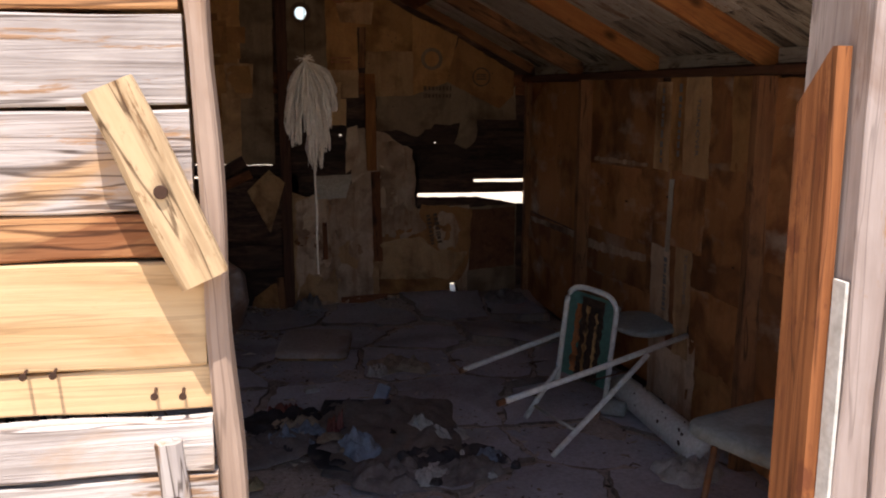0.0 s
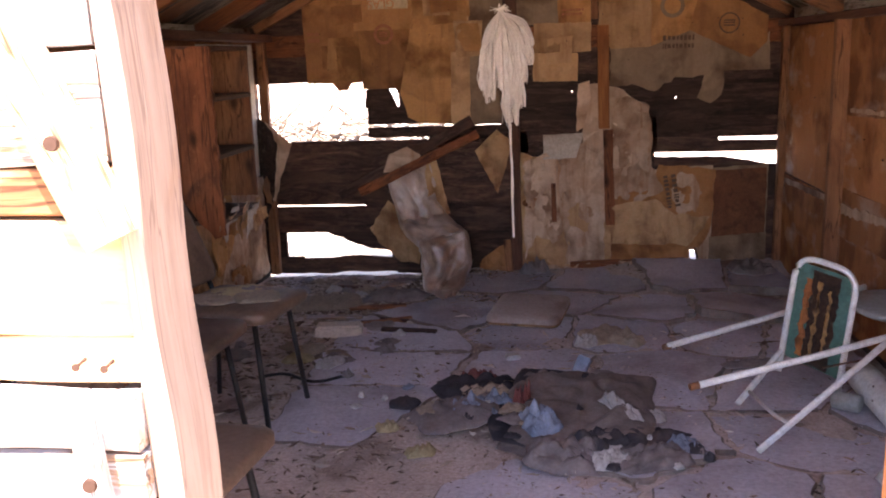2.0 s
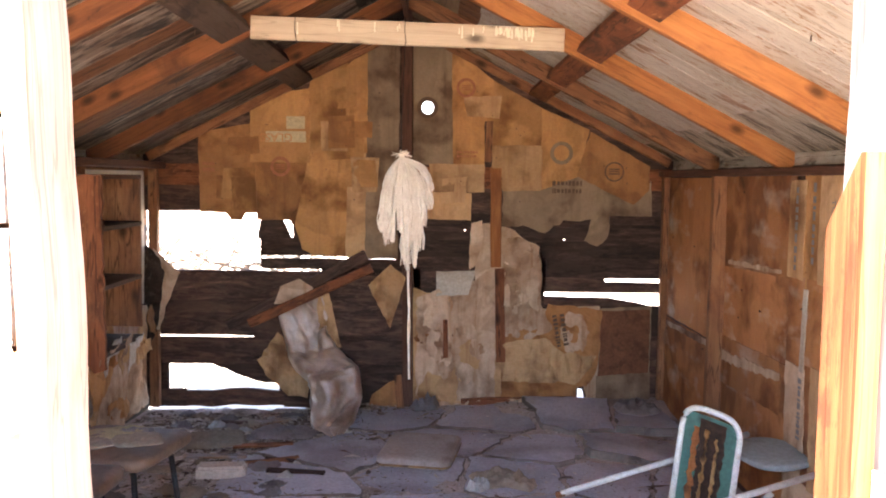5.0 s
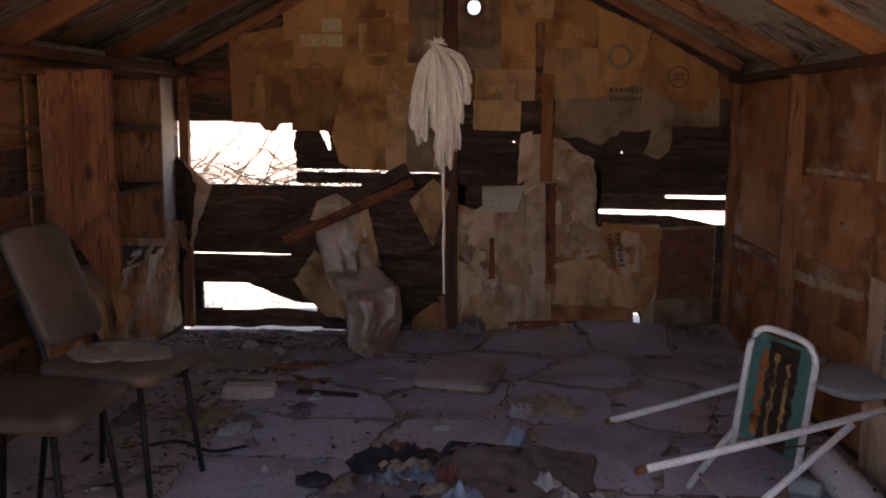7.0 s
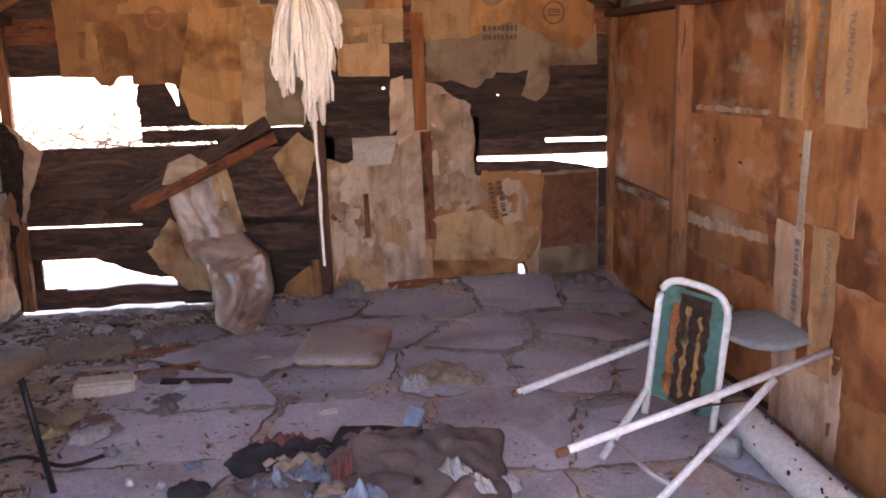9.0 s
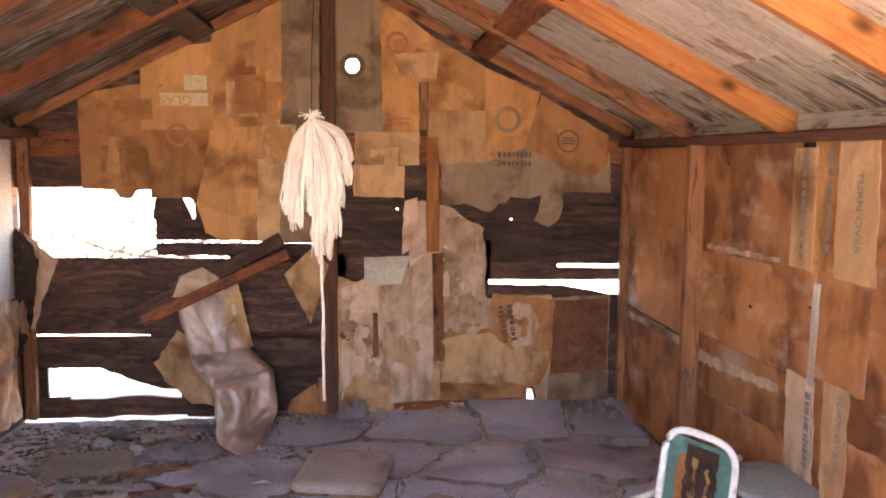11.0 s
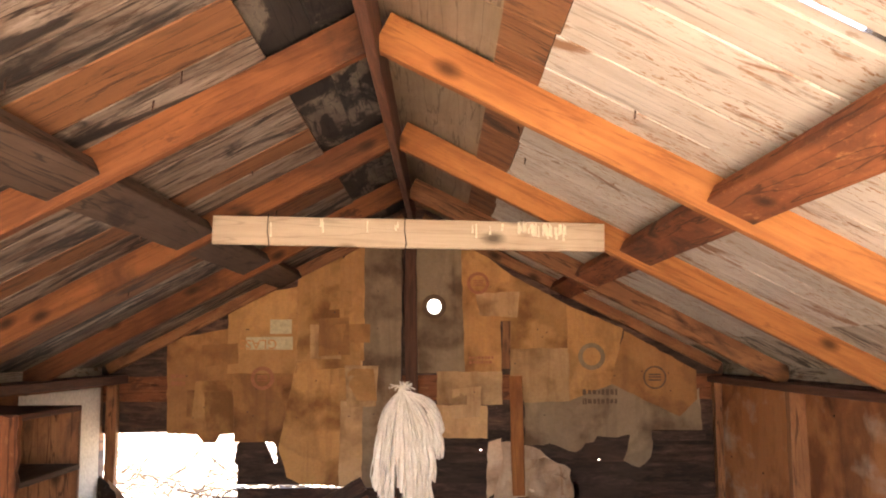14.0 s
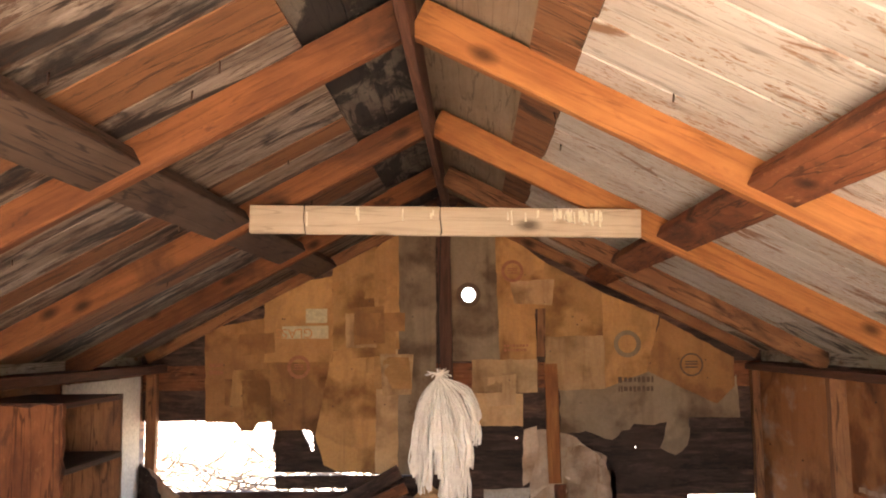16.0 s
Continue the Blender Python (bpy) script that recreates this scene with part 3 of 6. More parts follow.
# ---- side walls, front wall, roof ----
wall_right = group_empty("wall_right", "low side wall lined with brown cardboard between studs", "wall", kind="structure")
wall_left = group_empty("wall_left", "low side wall of dark boards behind the cupboard", "wall", kind="structure")
for k in range(9):
    z = -0.1 + 0.2 * k
    board("plank", (RIGHT + 0.03, FRONT, z), (RIGHT + 0.03, FAR + 0.05, z), 0.206, 0.04, M_DARK, wall_right)
    board("plank", (LEFT - 0.03, FRONT, z), (LEFT - 0.03, FAR + 0.05, z), 0.206, 0.04, M_STUD if k % 3 else M_DARK, wall_left)
board("top_plate", (RIGHT - 0.01, FRONT, 1.575), (RIGHT - 0.01, FAR, 1.575), 0.035, 0.13, M_RIDGE, wall_right)
board("top_plate", (LEFT + 0.03, FRONT, 1.59), (LEFT + 0.03, FAR, 1.59), 0.045, 0.2, M_RIDGE, wall_left)
for y in (5.22, 3.36, 2.3):
    board("stud", (RIGHT - 0.045, y, 0.0), (RIGHT - 0.045, y, 1.555), 0.09, 0.05, M_STUD, wall_right, up=(1, 0, 0), wobble=0.006)
board("corner_post", (RIGHT - 0.03, FAR - 0.035, 0.0), (RIGHT - 0.03, FAR - 0.035, 1.555), 0.05, 0.05, M_STUD, wall_right, up=(1, 0, 0), wobble=0.006)
board("corner_post", (LEFT + 0.06, FAR - 0.035, 0.0), (LEFT + 0.06, FAR - 0.035, 1.565), 0.06, 0.05, M_STUD, wall_left, up=(1, 0, 0), wobble=0.006)

for x, w in ((RIGHT + 0.035, wall_right), (LEFT - 0.035, wall_left)):
    board("frieze", (x, FRONT - 0.05, 1.615), (x, FAR + 0.05, 1.615), 0.085, 0.03, M_SLATE, w)

# front wall with the doorway; unseen openings beside and above it added for daylight
DOOR_L, DOOR_R, HEAD = 1.345, 2.24, 1.97
wall_front = group_empty("wall_front", "sunlit weathered plank wall with a narrow open doorway", "wall", kind="structure")
OUT = 1.475
front_rows = [(1.58, 1.72, M_BURN), (1.465, 1.575, M_SILVER), (1.335, 1.46, M_SILVER), (1.275, 1.33, M_BURN), (1.135, 1.27, M_HONEY), (1.075, 1.13, M_HONEY),
              (1.0, 1.07, M_SILVER), (0.93, 0.995, M_SILVER), (0.78, 0.925, M_HONEY), (0.6, 0.775, M_SILVER), (0.4, 0.595, M_BURN), (0.2, 0.395, M_SILVER), (-0.03, 0.195, M_SILVER)]
for z0, z1, m in front_rows:
    proud = 0.03 if 0.92 < z0 < 1.05 else 0.006 * noise.noise((z0 * 9, 1, 1))
    zm = (z0 + z1) / 2
    board("plank", (0.75 if z0 > 0.9 else LEFT - 0.1, OUT - proud, zm), (DOOR_L + 0.058 - 0.0437 * zm, OUT - proud, zm + 0.012 * noise.noise((z0, 3, 3))), z1 - z0, 0.035, m, wall_front, wobble=0.007, cuts=30)
    board("plank", (DOOR_R + 0.16, OUT, zm), (2.62 if z0 > 0.9 else RIGHT + 0.1, OUT, zm), z1 - z0, 0.035, m, wall_front, wobble=0.006, cuts=24)
door_frame = group_empty("door_frame", "sun-bleached rough timber jambs of the open doorway", "door frame", kind="structure")
board("jamb", (1.421, 1.51, -0.02), (1.335, 1.51, HEAD), 0.028, 0.13, M_BLEACH, door_frame, up=(1, 0, 0), wobble=0.008, cuts=40, bevel=0.006)
board("jamb", (2.297, 1.50, -0.02), (2.305, 1.50, HEAD), 0.06, 0.16, M_SHADED_EDGE, door_frame, up=(1, 0, 0), wobble=0.006, cuts=30)
board("trim", (2.42, 1.425, -0.02), (2.43, 1.425, HEAD), 0.18, 0.02, M_SHADED_EDGE, door_frame, up=(1, 0, 0), wobble=0.004, cuts=20)
board("trim", (2.2635, 1.436, -0.02), (2.2645, 1.436, 1.22), 0.034, 0.006, M_WHITE, door_frame, up=(0, 1, 0), wobble=0.002, cuts=20, label="narrow strip of flaking white paint")
board("head", (1.3, 1.51, HEAD + 0.03), (2.35, 1.51, HEAD + 0.03), 0.06, 0.13, M_SILVER, door_frame)


def stop_board():
    """A short red-brown board with its top end sawn at a slant."""
    bm = bmesh.new()
    prof = [(0.0, -1.48), (0.09, -1.48), (0.09, -0.015), (0.012, 0.07), (0.0, 0.07)]
    a = [bm.verts.new((z, 0.012, y)) for y, z in prof]
    b = [bm.verts.new((z, -0.012, y)) for y, z in prof]
    bm.faces.new(a)
    bm.faces.new(b[::-1])
    for i in range(5):
        bm.faces.new((a[i], b[i], b[(i + 1) % 5], a[(i + 1) % 5]))
    ob = part("door_stop", bm, M_SHADED_STOP, door_frame, "short red-brown board with a slanted top")
    m = Matrix(((0, 1, 0, 2.253), (0, 0, 1, 1.455), (1, 0, 0, 1.49), (0, 0, 0, 1)))
    ob.matrix_basis = m


stop_board()


def wood_block(name, centre, l, w, t, tilt, material, label):
    bm = board_bm(l, w, t, 0.006, 14, next(seeds), 0.008)
    th = group_empty(name, label, "wood block", pose(*centre, 0, tilt, 0))
    blk = part("block", bm, material, th)
    s = bmesh.new()
    bmesh.ops.create_cone(s, segments=14, radius1=0.009, radius2=0.008, depth=0.006, cap_ends=True, matrix=pose(0.01, -t / 2 - 0.002, 0.002, 90))
    part("screw", s, M_NAIL, blk, "rusty screw head")
    return th


wood_block("turn_button", (1.302, 1.425, 1.378), 0.26, 0.064, 0.04, 66, M_BUTTON, "pale weathered wooden turn button on the door jamb")
wood_block("turn_button", (1.308, 1.405, 0.985), 0.13, 0.036, 0.025, 86, M_SILVER, "small grey wooden peg screwed to the wall")
for x, z, tilt in ((1.13, 1.142, 0), (1.165, 1.142, 0), (1.285, 1.107, 0), (1.26, 1.035, 0), (1.32, 1.105, 0)):
    s = bmesh.new()
    tube_bm(s, [(x, 1.47, z), (x, 1.437, z - 0.004)], 0.0022, 8)
    bmesh.ops.create_cone(s, segments=10, radius1=0.005, radius2=0.005, depth=0.002, cap_ends=True, matrix=pose(x, 1.436, z - 0.004, 90))
    tagged(finish("nail", s, M_NAIL), "bent rusty nail sticking out of a plank", "nail", group="nails in the front wall")

# roof
roof = group_empty("roof", "low gable roof of grey weathered boards on orange rafters", "roof", kind="structure")
RAFTERS = (1.5, 2.28, 3.42, 4.45, 5.49)
rng = random.Random(5)
for side in (-1, 1):
    y, k = 1.42, 0
    while y < FAR + 0.25:
        w = rng.uniform(0.15, 0.3)
        if y < 2.575 < y + w + 0.05:
            w = 2.575 - y if y < 2.5 else w
        w = min(w, FAR + 0.26 - y)
        if w < 0.03:
            y += w + 0.001
            continue
        zz = 0.014
        gap = 0.002
        def strip(name, o0, o1, mat):
            x0, x1 = MID + side * o0, MID + side * o1
            board(name, (x0, y + w / 2, roof_z(x0) + zz), (x1, y + w / 2, roof_z(x1) + zz), w - gap, 0.022, mat, roof, up=(0, 1, 0), wobble=0.002, cuts=10)
        if side > 0:
            gap = 0.09 if abs(y + w - 2.575) < 0.01 else 0.002
            cut = 0.385 + 0.01 * rng.random()
            strip("roof_board", 0.285, cut, M_ROOFTAN)
            eave = 1.44 + 0.1 * rng.random()
            strip("roof_board", cut + 0.001, eave, M_LIME)
            strip("roof_board", eave + 0.002, 1.93, M_EAVE)
        else:
            strip("roof_board", 0.255, 1.9, (M_MOTTLE, M_MOTTLE, M_MOTTLE, M_ROOFTAN)[k % 4])
        y += w
        k += 1
for side in (-1, 1):
    for j, (o0, o1) in enumerate(((0.004, 0.15), (0.15, 0.30)) if side < 0 else ((0.004, 0.30),)):
        xm = MID + side * (o0 + o1) / 2
        for y0, y1 in ((1.42, 3.1), (3.105, 4.9), (4.905, FAR + 0.25)):
            board("roof_board", (xm, y0, roof_z(xm) + 0.034 + 0.004 * j), (xm, y1, roof_z(xm) + 0.034 + 0.004 * j), (o1 - o0) * 1.12, 0.02, M_SMOKE if side < 0 else M_RIDGELINE, roof, up=(side, 0, -SLOPE), wobble=0.002)
    # added unseen cover that keeps the sky out; its slot edge stops direct sun
    bm = bmesh.new()
    for o0, o1, y0, y1 in ((0.0, 1.96, 1.36, 2.573), (0.0, 1.96, 2.72, FAR + 0.3), (0.0, 0.36, 2.573, 2.72), (0.78 if side > 0 else 0.36, 1.96, 2.573, 2.72)):
        bm.faces.new([bm.verts.new((MID + side * o, yy, roof_z(MID + o) + 0.05)) for o, yy in ((o0, y0), (o1, y0), (o1, y1), (o0, y1))])
    got = bmesh.ops.extrude_face_region(bm, geom=bm.faces[:])
    for g in got["geom"]:
        if isinstance(g, bmesh.types.BMVert):
            g.co.z += 0.012
    part("roofing_felt", bm, M_SMOKE, roof)
for y in RAFTERS:
    for side in (-1, 1):
        a = (MID + side * 0.02, y, roof_z(MID) - 0.045 - 0.01)
        x1 = MID + side * 1.74
        # left slope takes a darker copy of the rafter wood
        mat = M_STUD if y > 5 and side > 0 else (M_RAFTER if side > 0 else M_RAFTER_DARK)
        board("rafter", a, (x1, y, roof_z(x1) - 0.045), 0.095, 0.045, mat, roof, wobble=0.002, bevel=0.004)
board("ridge_board", (MID, 1.4, 2.475), (MID, FAR, 2.475), 0.13, 0.026, M_RIDGE, roof)
ys = RAFTERS + (FAR,)
for y0, y1 in zip(ys, ys[1:]):
    for side in (-1, 1):
        x = MID + side * (0.83 if side > 0 else 0.7)
        z = roof_z(x) - 0.05
        board("blocking", (x, y0 + 0.024, z), (x, y1 - 0.024, z), 0.12 if side > 0 else 0.14, 0.045, M_REDBROWN if side > 0 else M_GREYBLOCK, roof, up=(1, 0, -SLOPE * side), wobble=0.003)
# end pieces of the gable frame
for side in (-1, 1):
    a = (MID + side * 0.05, FAR - 0.02, roof_z(MID) - 0.07)
    x1 = MID + side * 1.7
    board("gable_strip", a, (x1, FAR - 0.02, roof_z(x1) - 0.03), 0.06, 0.03, M_STUD, roof)

nr = random.Random(9)
for k in range(26):
    side = -1 if k % 2 else 1
    x, y = MID + side * nr.uniform(0.35, 1.2), nr.uniform(2.7, 5.3)
    z = roof_z(x)
    tube("nail", [(x, y, z + 0.012), (x + nr.uniform(-0.006, 0.006), y + nr.uniform(-0.01, 0.01), z - nr.uniform(0.012, 0.026))], 0.0022, M_NAIL, roof, 6)

tie = group_empty("collar_tie", "pale bare board with pale drips nailed across the rafters", "tie board")
board("board", (1.0, 4.395, 2.155), (2.33, 4.395, 2.12), 0.098, 0.024, M_PALE, tie, wobble=0.002, bevel=0.003)
for i in range(60):
    f = rng.choice((0.13, 0.15, 0.28, 0.3, 0.34, 0.36, 0.4, 0.47, 0.66, 0.67, 0.71, 0.74)) if i < 14 else rng.uniform(0.78, 0.9)
    x = 1.0 + 1.33 * f + rng.uniform(-0.006, 0.006)
    z1 = 2.155 - 0.035 * f + 0.047
    l = rng.uniform(0.012, 0.05) if i < 14 else rng.uniform(0.015, 0.045)
    z0 = z1 - rng.uniform(0, 0.02)
    s = bmesh.new()
    tube_bm(s, [(x, 4.382, z0), (x + rng.uniform(-0.002, 0.002), 4.381, z0 - l * 0.6), (x, 4.381, z0 - l)], [0.0026, 0.0032, 0.004], 6)
    part("drip", s, M_WAX, tie)
for x in (1.19, 1.655):
    tube("wire", [(x, 4.38, 2.205), (x - 0.003, 4.379, 2.15), (x + 0.004, 4.379, 2.095)], 0.0018, M_WIRE, tie, 6)


def mop():
    th = group_empty("mop", "dirty cream string mop hung by wire from the tie board", "mop", pose(1.645, 4.33, 1.61))
    tube("wire", [(0.01, 0.05, 0.49), (0.0, 0.02, 0.2), (0.0, 0.0, 0.0)], 0.0016, M_WIRE, th, 6)
    r = random.Random(3)
    bm = bmesh.new()

    def strip(i, u, v, ln, wide, thick):
        """One strip of rag that falls from the knot, flat across."""
        n, sides = 9, 6
        turn = r.uniform(-0.7, 0.7)
        side = Vector((math.cos(turn), math.sin(turn), 0))
        flat = Vector((-side.y, side.x, 0))
        rings = []
        for k in range(n + 1):
            f = k / n
            s = 1 - (1 - f) ** 2.8
            p = Vector((u * s + 0.02 * f * noise.noise((i * 3.1, f * 4, 0)), v * s + 0.012 * f * noise.noise((i * 1.7, f * 4, 5)), 0.006 - ln * f + 0.018 * math.sin(f * 3.1)))
            w = wide * (0.45 + 0.75 * f) * (1 + 0.35 * noise.noise((i, f * 9, 2))) * (0.45 if k == n else 1)
            rings.append([bm.verts.new(p + w * math.cos(math.tau * q / sides) * side + thick * math.sin(math.tau * q / sides) * flat) for q in range(sides)])
        for a, b in zip(rings, rings[1:]):
            for q in range(sides):
                bm.faces.new((a[q], a[(q + 1) % sides], b[(q + 1) % sides], b[q]))
        bm.faces.new(rings[0][::-1])
        bm.faces.new(rings[-1])

    locks = [(-0.092, 0.33), (-0.07, 0.37), (-0.045, 0.36), (-0.02, 0.27), (0.005, 0.31), (0.02, 0.45), (0.045, 0.47), (0.065, 0.4), (0.085, 0.46), (0.105, 0.36), (0.12, 0.39), (0.14, 0.29), (0.165, 0.22)]
    for i in range(360):
        u0, ln = locks[i % len(locks)]
        v0 = 0.085 * ((i * 0.618) % 1.0 * 2 - 1) * max(0.2, 1 - ((u0 - 0.035) / 0.14) ** 2) ** 0.5
        u, v = u0 + r.gauss(0, 0.006), v0 + r.gauss(0, 0.006)
        ln *= r.choice((0.72, 0.86, 0.93, 0.97, 1.0, 1.02)) * (1.0 if v < 0.02 else 0.85)
        strip(i, u * (0.84 if u < 0 else 0.7), v, ln, r.uniform(0.006, 0.01) if i % 4 == 0 else r.uniform(0.002, 0.0034), 0.0025)
    tagged(smooth(part("yarn", bm, M_MOP, th)), kind="stuff")
    bm = bmesh.new()
    for j in range(2):
        pts = [(0.03 + 0.008 * noise.noise((j * 5, f * 0.35, 1)) + 0.012 * f / 14, 0.012 * j - 0.01 + 0.006 * noise.noise((j, f * 0.5, 3)), -0.3 - f * 0.046 * (1 - 0.12 * j)) for f in range(15)]
        tube_bm(bm, pts, 0.0048 if j == 0 else 0.0035, 6)
    smooth(part("long_strand", bm, M_MOP, th))
    bm = bmesh.new()
    for i in range(60):
        a, q = r.uniform(0, math.tau), r.uniform(0.4, 1.6)
        tube_bm(bm, [(0, 0, 0.004), (0.012 * q * math.cos(a), 0.012 * q * math.sin(a), 0.018), (0.03 * q * math.cos(a), 0.028 * q * math.sin(a), r.uniform(-0.01, 0.034))], 0.0012, 5)
    part("tuft", bm, M_MOP, th)


mop()

# far wall uprights and cardboard
pole = group_empty("wall_post", "dark brown post up the middle of the gable wall", "post", kind="structure")
board("post", (1.625, FAR - 0.05, 0.0), (1.60, FAR - 0.05, 2.45), 0.07, 0.05, M_RIDGE, pole, up=(1, 0, 0), wobble=0.006)
board("strip", (1.575, FAR - 0.085, 0.0), (1.56, FAR - 0.085, 0.24), 0.05, 0.02, M_STUD, pole, up=(1, 0, 0))


def batten(pts, w, material, label, t=0.02, d=0.055):
    a, b = pts
    th = board("batten", (a[0], FAR - d, a[1]), (b[0], FAR - d, b[1]), w, t, material, None, up=(1, 0, 0.01) if abs(a[0] - b[0]) < abs(a[1] - b[1]) else (0, 0, 1), wobble=0.004)
    return tagged(th, label, "batten", group="battens on the gable wall")


batten(((2.182, 1.598), (2.191, 0.952)), 0.07, M_RAFTER, "orange batten nailed over the cardboard")
batten(((2.216, 0.946), (2.235, 0.325)), 0.06, M_REDBROWN, "dark red-brown batten nailed over the cardboard")
batten(((1.866, 0.604), (1.873, 0.351)), 0.032, M_REDBROWN, "short red-brown stick on the wall")
batten(((1.976, 0.056), (2.303, 0.072)), 0.045, M_REDBROWN, "low horizontal red-brown board")
batten(((2.303, 0.072), (2.715, 0.085)), 0.035, M_STUD, "low horizontal brown board")
batten(((2.138, 1.901), (2.129, 1.639)), 0.045, M_STUD, "thin brown batten under the slope")
batten(((0.453, 0.553), (1.349, 1.028)), 0.075, M_DARK, "dark fallen board leaning across the hole", 0.03, 0.10)
batten(((0.6, 0.579), (1.389, 0.949)), 0.06, M_REDBROWN, "red-brown fallen board leaning across the hole", 0.025, 0.15)
batten(((2.934, 1.268), (3.23, 1.268)), 0.055, M_DARK, "dark board end at the corner", 0.03, 0.012)

circle = [(1.735 + 0.038 * math.cos(k * math.tau / 20), 1.985 + 0.042 * math.sin(k * math.tau / 20)) for k in range(20)]
G, T, B, S, P, W = M_CARD
card("cardboard_sheet", [(0.244, 1.806), (0.6, 1.87), (0.625, 1.617), (0.631, 1.284), (0.55, 1.284), (0.525, 1.24), (0.459, 1.24), (0.425, 1.287), (0.257, 1.287)], B, "brown stained cardboard sheet with a faded red stamp", 0.006)
card("cardboard_sheet", [(0.581, 2.041), (0.971, 2.098), (0.971, 1.617), (0.587, 1.617)], G, "golden cardboard sheet with an orange printed label", 0.012)
card("cardboard_sheet", [(0.609, 1.623), (0.98, 1.623), (0.987, 1.218), (0.874, 1.218), (0.837, 1.243), (0.631, 1.243)], B, "brown water-stained cardboard sheet", 0.009)
card("cardboard_sheet", [(0.968, 2.167), (1.221, 2.325), (1.221, 1.686), (0.968, 1.68)], G, "golden cardboard sheet nailed under the rafters", 0.006)
card("cardboard_sheet", [(1.208, 2.24), (1.345, 2.376), (1.345, 1.686), (1.208, 1.68)], G, "narrow golden cardboard strip", 0.013)
card("cardboard_sheet", [(0.968, 1.68), (1.218, 1.686), (1.208, 1.006), (0.993, 1.018), (0.921, 1.053), (0.874, 1.212)], G, "tan cardboard sheet with brown water marks", 0.015)
card("cardboard_sheet", [(1.208, 1.693), (1.345, 1.693), (1.345, 1.243), (1.349, 0.996), (1.202, 1.006)], T, "tan cardboard strip with dark blotches", 0.007)
card("cardboard_sheet", [(1.339, 2.376), (1.554, 2.395), (1.548, 0.996), (1.333, 0.996)], S, "grey-brown stained cardboard strip", 0.011, curl=0.003)
card("cardboard_sheet", [(1.623, 2.389), (1.898, 2.389), (1.91, 1.617), (1.629, 1.617)], S, "grey-brown cardboard sheet with a round stovepipe hole", 0.008, holes=[circle], curl=0.0)
card("cardboard_sheet", [(1.888, 2.376), (2.16, 2.167), (2.16, 1.901), (2.107, 1.901), (2.107, 1.617), (1.904, 1.617)], G, "golden cardboard sheet with red stamps", 0.012)
card("cardboard_sheet", [(1.748, 1.623), (2.11, 1.623), (2.11, 1.439), (1.748, 1.439)], T, "tan cardboard strip with dark marks", 0.015)
card("cardboard_sheet", [(1.742, 1.439), (2.026, 1.433), (2.026, 1.256), (1.742, 1.262)], T, "small tan cardboard piece", 0.01)
card("cardboard_sheet", [(2.154, 2.167), (2.484, 1.99), (2.484, 1.743), (2.154, 1.743)], G, "golden cardboard sheet under the slope", 0.008)
card("cardboard_sheet", [(2.154, 1.749), (2.484, 1.749), (2.484, 1.458), (2.235, 1.449), (2.154, 1.56)], T, "tan cardboard sheet below the slope", 0.013)
card("cardboard_sheet", [(2.478, 1.99), (2.79, 1.857), (2.725, 1.553), (2.478, 1.458)], G, "golden cardboard sheet with a faint ring stain", 0.011)
card("cardboard_sheet", [(2.796, 1.844), (3.189, 1.623), (3.189, 1.465), (3.09, 1.37), (2.709, 1.553)], B, "brown cardboard sheet with a round black stamp", 0.016)
card("cardboard_sheet", [(2.228, 1.458), (2.715, 1.566), (3.09, 1.386), (3.202, 1.528), (3.214, 1.287), (2.949, 1.281), (2.921, 1.148), (2.856, 1.091), (2.778, 1.132), (2.815, 1.268), (2.637, 1.259), (2.512, 1.174), (2.403, 1.218), (2.228, 1.224)], S, "grey-brown cardboard torn along its lower edge", 0.007, rough=0.014)
card("cardboard_sheet", [(2.029, 1.243), (2.091, 1.256), (2.11, 1.148), (2.06, 0.958), (2.013, 0.933)], P, "thin pale torn cardboard strip", 0.02, rough=0.012)
card("cardboard_sheet", [(1.639, 0.813), (1.842, 0.753), (2.247, 0.863), (2.247, -0.07), (1.639, -0.07)], T, "large tan cardboard sheet with brown streaks", 0.004, rough=0.012, curl=0.02)
card("cardboard_sheet", [(2.232, 0.705), (2.497, 0.68), (2.887, 0.699), (2.887, -0.07), (2.232, -0.07)], P, "large pale cardboard sheet above the floor", 0.003, rough=0.01, curl=0.006, holes=[[(2.746, 0.148), (2.79, 0.161), (2.812, 0.098), (2.784, 0.031), (2.749, 0.041)]])
card("cardboard_sheet", [(2.871, 0.68), (3.23, 0.705), (3.23, -0.07), (2.871, -0.07)], S, "grey-brown cardboard sheet in the corner", 0.004, curl=0.004)
card("cardboard_sheet", [(2.06, 1.243), (2.247, 1.224), (2.481, 1.085), (2.497, 0.689), (2.06, 0.705)], P, "pale pink-brown cardboard sheet beside the batten", 0.004, rough=0.012, curl=0.008)
card("cardboard_sheet", [(1.804, 0.92), (2.06, 0.927), (2.016, 0.768), (1.804, 0.759)], W, "dirty white cardboard block on the wall", 0.04, curl=0.01)
card("cardboard_sheet", [(1.679, 0.753), (1.904, 0.832), (1.91, 0.325), (1.842, 0.231), (1.748, 0.262), (1.679, 0.088)], P, "pale washed cardboard hanging loose", 0.02, rough=0.02, curl=0.045)
card("cardboard_sheet", [(1.888, 0.762), (2.191, 0.958), (2.203, 0.079), (1.998, 0.041), (1.888, 0.072)], P, "pale washed cardboard with brown streaks", 0.015, rough=0.02, curl=0.045)
